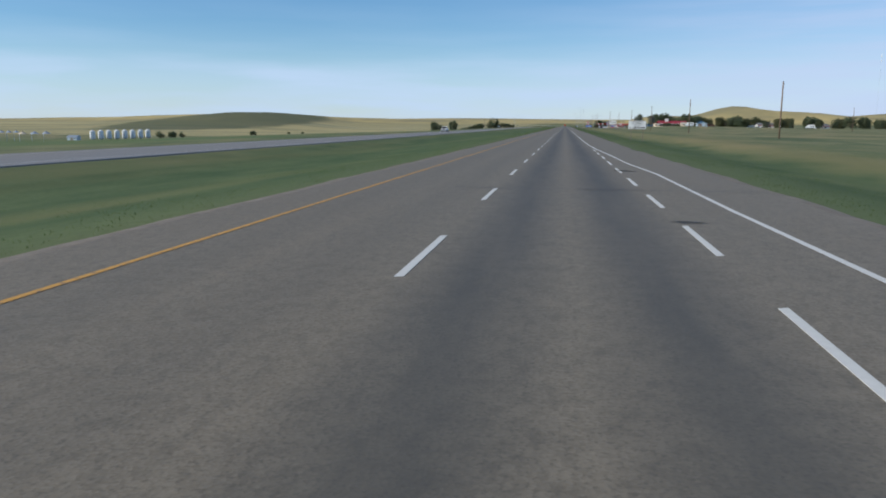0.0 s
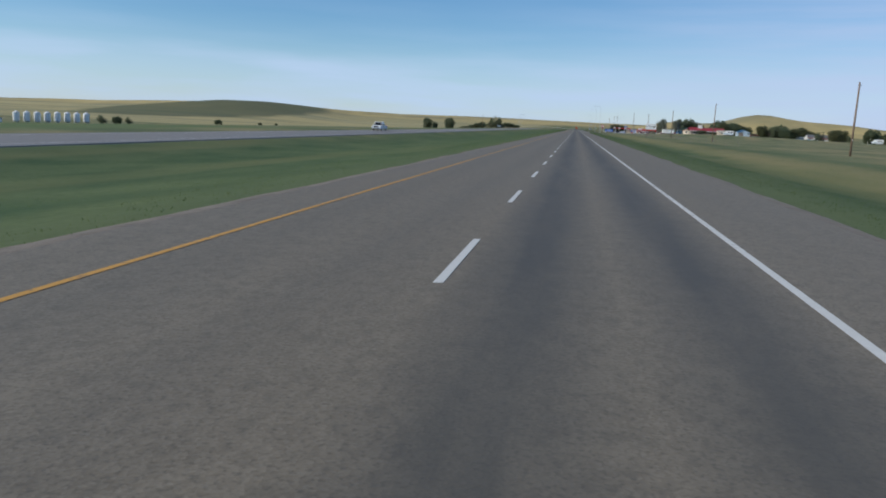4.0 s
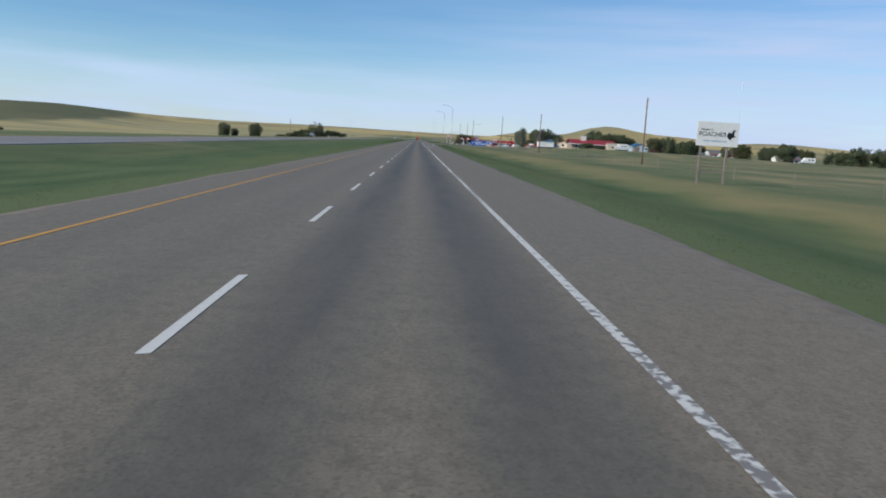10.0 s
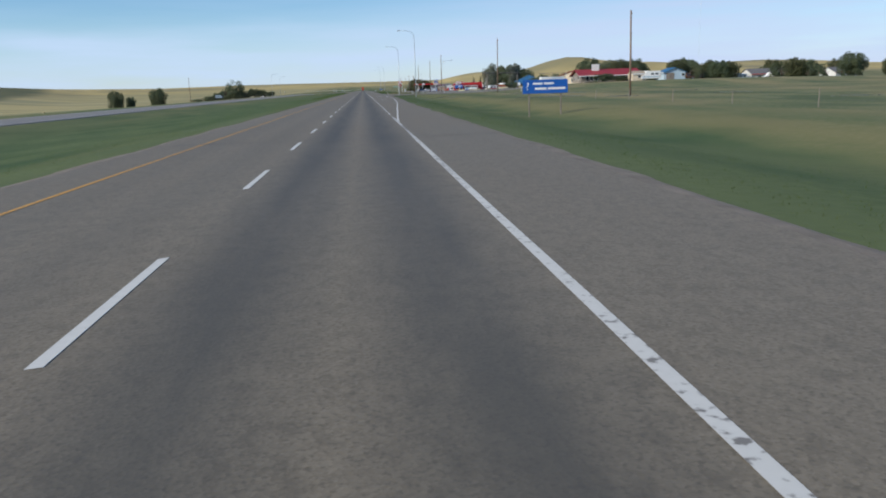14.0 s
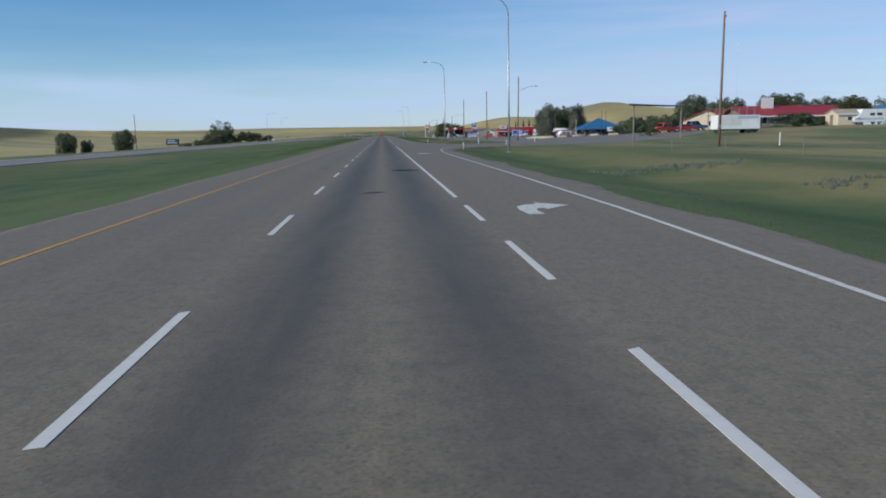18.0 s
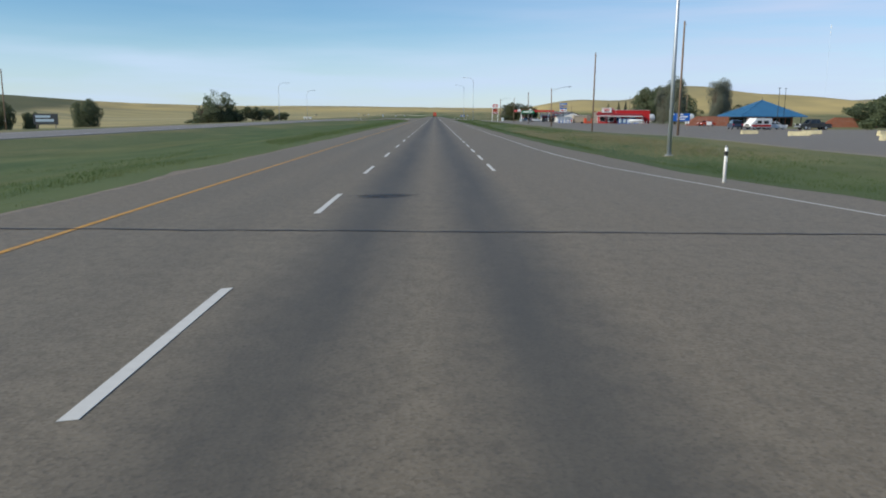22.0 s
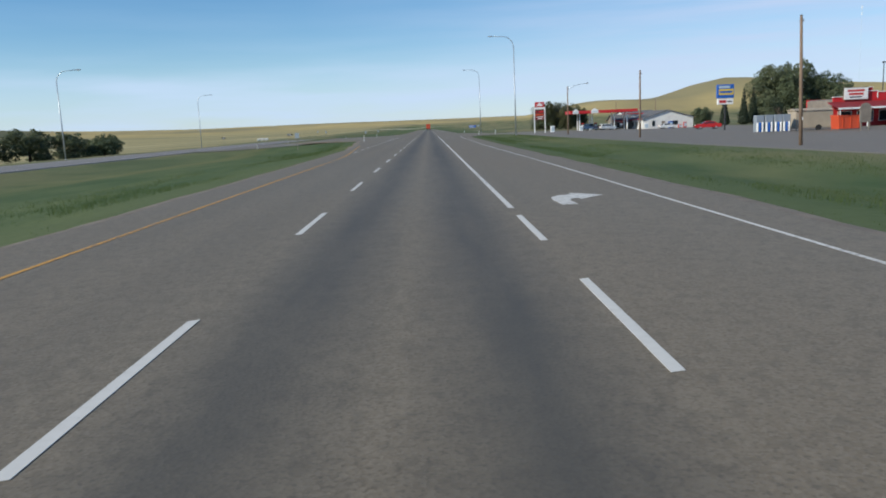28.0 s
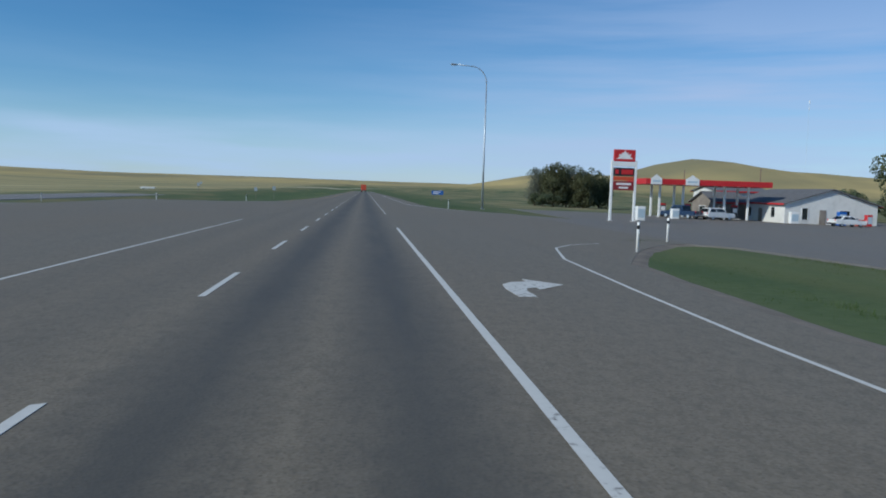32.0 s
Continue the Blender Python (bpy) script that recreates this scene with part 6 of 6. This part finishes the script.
# highway truck far ahead, seen from behind
t = thing("semi_trailer_truck", 0.1, 1245, road_z(1245), "red highway truck far ahead in the lane", "truck")
part("box", a_box(0, 5, 2.35, 2.55, 10, 2.7, 0.04), M_ORANGE, t)
for px in (-0.64, 0.64):
    q = part("rear_door", a_box(px, -0.03, 2.35, 1.2, 0.05, 2.5, 0.01), M_ORANGE, t)
    part("lock_bar", a_tube([(px * 0.5, -0.08, 1.2), (px * 0.5, -0.08, 3.5)], 0.02, 6), M_STEEL, q)
part("chassis", a_box(0, 5, 0.9, 1.0, 9.6, 0.25), M_DARKSTEEL, t)
part("bumper", a_box(0, 0.0, 0.62, 2.4, 0.12, 0.14), M_STEEL, t)
for py in (1.2, 2.5, 9.0):
    for px in (-1.0, 1.0):
        part("wheel", a_tube([(px - 0.25, py, 0.5), (px + 0.25, py, 0.5)], 0.5, 14), M_RUBBER, t)
part("cab", a_box(0, 12.2, 1.9, 2.4, 2.2, 2.6, 0.1), M_ORANGE, t)


# ---- grain bins ----
def grain_bin(x, y, r, h, cone, m, label):
    t = thing("grain_bin", x, y, land(x, y), label, "grain bin", "grain bins")
    pts = [(0, 0, cone * 0.15)] + [(0, 0, cone + h * k / 8) for k in range(9)]
    part("shell", a_tube(pts, [r * (0.35 if cone else 1.0)] + [r] * 9, 20), m, t, smooth=False)
    part("roof", a_tube([(0, 0, cone + h), (0, 0, cone + h + r * 0.55), (0, 0, cone + h + r * 0.6)], [r * 1.03, r * 0.15, r * 0.12], 20), m, t)
    part("hatch", a_tube([(0, 0, cone + h + r * 0.6), (0, 0, cone + h + r * 0.6 + 0.25)], r * 0.13, 10), M_DARKSTEEL, t)
    part("ladder", a_box(0, -r - 0.06, cone + h / 2, 0.35, 0.06, h), M_STEEL, t)
    if cone:
        for k in range(4):
            a = math.pi / 4 + k * math.pi / 2
            part("leg", a_tube([(r * 0.92 * math.cos(a), r * 0.92 * math.sin(a), 0), (r * 0.92 * math.cos(a), r * 0.92 * math.sin(a), cone + 0.3)], 0.07, 6), M_DARKSTEEL, t)


for k in range(8):
    grain_bin(-410 + k * 3.9, 612 + k * 6.2, 2.3, 6.0, 1.4, M_WHITE, "white hopper-bottom grain bin in a row")
for k in range(8):
    grain_bin(-492 + k * 4.4, 560 + k * 3.2, 2.8, 7.2, 0, M_GALV, "galvanised corrugated grain bin in a row")
for k in range(3):
    grain_bin(-452 + k * 7.5, 578 + k * 5, 3.6, 6.0, 0, M_GALV if k else M_CREAM, "wide corrugated grain bin beside the row")
gable_house("farm_shed", -424, 606, 9, 6, 2.8, 1.5, 0, M_PALE, M_STEEL, "small pale blue farm shed by the grain bins", (("d", "f", 0, 0, 2.6, 2.3), ("w", "f", 3, 1.4, 0.9, 0.8)), "x", category="shed")

rng = random.Random(21)
for x, y in ((-150, 800), (-172, 815)):
    b = thing("hay_bale", x, y, land(x, y), "round straw bale lying in the field", "hay bale", "hay bales", turn=rng.uniform(0, 180))
    part("roll", a_tube([(-0.75, 0, 0.72), (-0.68, 0, 0.72), (0.68, 0, 0.72), (0.75, 0, 0.72)], [0.68, 0.76, 0.76, 0.68], 18), M_BALE, b)
    for q in (-0.4, 0, 0.4):
        part("twine", a_tube([(q - 0.02, 0, 0.72), (q + 0.02, 0, 0.72)], 0.768, 18), M_TAN, b)

gable_house("white_field_trailer", -114, 1285, 6.5, 2.8, 2.6, 0.2, 0, M_WHITE, M_WHITE, "white office trailer standing in the field", (("d", "f", 1, 0, 0.9, 2.0), ("w", "f", -2, 1.6, 1.2, 0.9)), "x", category="trailer")


# ---- trees ----
def crown_mesh(name, seed, lobes, leaf, count, material, squash=1.0):
    """A crown: many small bent leaf clumps over uneven lobes, with gaps between them."""
    rng = np.random.default_rng(seed)
    w = np.array([l[3] ** 2 for l in lobes])
    w = w / w.sum()
    verts, faces = [], []
    for _ in range(count):
        lx, ly, lz, lr = lobes[rng.choice(len(lobes), p=w)]
        d = rng.normal(0, 1, 3)
        d /= np.linalg.norm(d)
        r = lr * (0.55 + 0.5 * rng.random() ** 0.6)
        c = np.array((lx, ly, lz)) + d * r * np.array((1, 1, squash))
        if noise.noise((c[0] * 0.9, c[1] * 0.9, c[2] * 0.9 + seed)) < (-0.16 if material is M_LEAF else -0.34):
            continue
        u = rng.normal(0, 1, 3)
        u -= d * u.dot(d) * 0.6
        u /= np.linalg.norm(u)
        v = np.cross(u, d + 0.6 * rng.normal(0, 1, 3))
        v /= np.linalg.norm(v) + 1e-6
        s = leaf * rng.uniform(0.55, 1.25)
        b = len(verts)
        verts += [tuple(c - u * s), tuple(c + v * s * 0.55 + d * s * 0.15), tuple(c + u * s), tuple(c - v * s * 0.55 + d * s * 0.1)]
        faces += [(b, b + 1, b + 2), (b, b + 2, b + 3)]
    me = bpy.data.meshes.new(name)
    me.from_pydata(verts, [], faces)
    me.materials.append(material)
    return me


def trunk_mesh(name, seed, height, r, limbs, spread_):
    rng = random.Random(seed)
    bm = bmesh.new()
    tube(bm, [(0, 0, -0.02), (rng.uniform(-.02, .02), 0.01, 0.3), (rng.uniform(-.04, .04), rng.uniform(-.03, .03), height)], [r, r * 0.75, r * 0.3], 8)
    for k in range(limbs):
        a = 2 * math.pi * k / limbs + rng.uniform(-0.4, 0.4)
        z = height * rng.uniform(0.35, 0.85)
        e = (math.cos(a) * spread_ * rng.uniform(0.6, 1), math.sin(a) * spread_ * rng.uniform(0.6, 1), z + height * rng.uniform(0.25, 0.5))
        tube(bm, [(0, 0, z), (e[0] * 0.5, e[1] * 0.5, (z + e[2]) / 2 - 0.02), e], [r * 0.45, r * 0.3, r * 0.1], 6)
    me = bpy.data.meshes.new(name)
    bm.to_mesh(me)
    bm.free()
    me.materials.append(M_BARK)
    return me


def lobes_round(seed, n, wide, low):
    """Overlapping lobes inside an egg-shaped envelope with a ragged outline."""
    rng = random.Random(seed)
    out = [(0, 0, 0.55, 0.27), (0.03, -0.02, 0.40, 0.25)]
    for k in range(n):
        a = k * 2.4 + rng.uniform(-0.5, 0.5)
        z = low + (0.90 - low) * ((k + rng.random()) / n)
        s = wide * math.sqrt(max(0.05, 1 - ((z - 0.48) / 0.50) ** 2)) * rng.uniform(0.45, 0.85)
        out.append((math.cos(a) * s, math.sin(a) * s, z, rng.uniform(0.08, 0.15) * (0.7 if z > 0.78 else 1.15)))
    return out


# unit-high crowns and trunks, shared by the trees
KINDS = {
    "broad": [(trunk_mesh("trunk", k, 0.5, 0.03, 6, 0.22), crown_mesh("crown", 30 + k, lobes_round(k, 34, 0.42, 0.09), 0.020, 12000, M_LEAF)) for k in range(3)],
    "olive": [(trunk_mesh("trunk", 7 + k, 0.5, 0.03, 6, 0.22), crown_mesh("crown", 50 + k, lobes_round(9 + k, 28, 0.38, 0.10), 0.021, 8500, M_LEAF_OLIVE)) for k in range(2)],
    "poplar": [(trunk_mesh("trunk", 17 + k, 0.7, 0.024, 7, 0.14), crown_mesh("crown", 70 + k, [(0, 0, 0.3 + 0.13 * j, 0.16 - 0.012 * j) for j in range(5)] + lobes_round(40 + k, 26, 0.28, 0.12), 0.016, 11000, M_LEAF_SILVER)) for k in range(2)],
    "shrub": [(trunk_mesh("trunk", 27 + k, 0.4, 0.025, 7, 0.3), crown_mesh("crown", 80 + k, lobes_round(60 + k, 24, 0.55, 0.10), 0.030, 5600, M_LEAF)) for k in range(2)],
    "spruce": [(trunk_mesh("trunk", 37, 0.9, 0.02, 5, 0.05), crown_mesh("crown", 90, [(0, 0, 0.10 + 0.085 * j, 0.20 * (1 - j / 11.5)) for j in range(11)], 0.030, 2600, M_NEEDLE, 0.5))],
}
TREE_LABEL = {"broad": "dense dark green broad-leaved tree", "olive": "open olive green broad-leaved tree", "poplar": "tall silvery green poplar tree", "shrub": "low dark green leafy shrub", "spruce": "dark narrow spruce behind the shop"}


def tree(kind, x, y, h, w=None, group="trees", label=""):
    n = int(abs(x * 7 + y * 3)) % len(KINDS[kind])
    tm, cm = KINDS[kind][n]
    t = thing("shrub" if kind == "shrub" else "tree", x, y, land(x, y), label or TREE_LABEL[kind], "shrub" if kind == "shrub" else "tree", group, turn=(x * 37 + y * 11) % 360)
    s = (w or h * 0.8) / 0.8
    k = t.scale[0]
    t.scale = (s * k, s * k, h * k)
    for nm, me in (("trunk", tm), ("crown", cm)):
        o = new(nm, me)
        o.parent = t


# three field trees and the thicket across the far carriageway
tree("broad", -147, 857.5, 12.6, 10.2, "field trees", "tall dark field tree beside a smaller one")
tree("broad", -141, 866.3, 8.4, 5.8, "field trees", "small rounded field tree beside a taller one")
tree("broad", -128.7, 882.4, 13.0, 9.6, "field trees", "upright dark field tree beyond the far road")
tree("broad", -87.5, 886, 12.2, 11.5, "thicket", "large spreading dark tree in a roadside thicket")
tree("broad", -81.5, 889, 13.8, 11.0, "thicket", "large spreading dark tree in a roadside thicket")
tree("broad", -76, 893, 8.0, 8.5, "thicket")
tree("shrub", -84, 883, 6.0, 11, "thicket")
tree("shrub", -71, 897, 6.2, 9.5, "thicket")
tree("shrub", -65.5, 902, 5.2, 8.0, "thicket")
tree("shrub", -61.5, 906, 3.6, 6.0, "thicket")
for x, y, h, w in ((-113, 1029, 9.4, 9.5), (-119, 1033, 8.4, 10.0), (-126, 1028, 6.0, 9.0), (-135, 1026, 4.6, 9.0)):
    tree("shrub" if h < 6 else "broad", x, y, h, w, "second thicket")
for x, y, h in ((-332, 778, 5.5), (-300, 800, 3.0), (-286, 806, 2.4), (-377, 668, 8), (-369, 675, 6.5), (-362, 682, 6.5)):
    tree("shrub" if h < 6 else "broad", x, y, h, h * 1.2, "field shrubs")
# village rows
for kind, x, y, h, w in (("broad", 108.5, 764, 14.5, 13), ("broad", 115, 749, 12.8, 12), ("olive", 125, 742, 10, 9), ("broad", 98, 752, 9, 10), ("shrub", 90, 745, 7, 10), ("shrub", 82, 742, 6.5, 9),
                         ("broad", 117, 1017, 20, 15.5), ("broad", 127, 1021, 21.5, 16), ("broad", 122, 1012, 18.5, 15), ("broad", 136, 1019, 17, 14), ("shrub", 110, 1011, 9.5, 13), ("shrub", 137, 1011, 10, 14),
                         ("poplar", 75.4, 851, 15.6, 10), ("poplar", 72.4, 853, 13, 7.5), ("poplar", 84.3, 841, 14.0, 8), ("poplar", 87.3, 843, 14.8, 8), ("broad", 92, 840, 7.5, 9),
                         ("olive", 44.5, 1042, 11, 8), ("poplar", 49, 1044, 10.6, 9), ("olive", 54, 1046, 10, 8), ("olive", 58, 1050, 8.5, 7), ("poplar", 41, 1046, 9.5, 7), ("olive", 51, 1040, 8.5, 7),
                         ("spruce", 88, 985, 9.5, 6), ("spruce", 92.5, 982, 10.5, 6.5), ("spruce", 97, 986, 11, 6.5), ("broad", 101, 978, 9, 8), ("broad", 84, 992, 6, 6),
                         ("shrub", 71.7, 622, 2.8, 6.5), ("shrub", 79, 627, 1.8, 4), ("broad", 105, 733, 10.5, 9), ("broad", 151, 755, 13, 12), ("olive", 170, 765, 12, 11), ("shrub", 113, 807, 7, 12), ("broad", 121, 812, 8.5, 10), ("shrub", 62, 668, 3.0, 5), ("shrub", 78, 652, 3.4, 6), ("shrub", 41, 1038, 3.4, 6), ("shrub", 47, 1040, 3.2, 6), ("olive", 92, 668, 9, 8.5), ("broad", 99, 672, 9.4, 9.5), ("olive", 108, 690, 9.5, 9), ("broad", 86, 690, 9.6, 9), ("broad", 122, 668, 8.8, 9.5),
                         ("shrub", 47, 652, 2.0, 3), ("shrub", 43, 622, 2.2, 2.6), ("shrub", 66, 700, 4, 5), ("broad", 130, 690, 9.8, 10), ("olive", 141, 684, 9, 8)):
    tree(kind, x, y, h, w, "village trees")
rng = random.Random(33)
for k in range(34):
    f = k / 33
    x, y = 118 + 330 * f + rng.uniform(-6, 6), 668 - 130 * f + rng.uniform(-14, 14)
    h = rng.uniform(5.8, 10.2)
    tree(rng.choice(("broad", "broad", "olive", "broad", "shrub")), x, y, h, h * rng.uniform(0.8, 1.2), "village tree row")
for k in range(16):
    x, y = 150 + 12 * k + rng.uniform(-6, 6), 770 + rng.uniform(-25, 30)
    h = rng.uniform(7, 11)
    tree(rng.choice(("broad", "olive")), x, y, h, h * rng.uniform(0.9, 1.2), "village tree row")
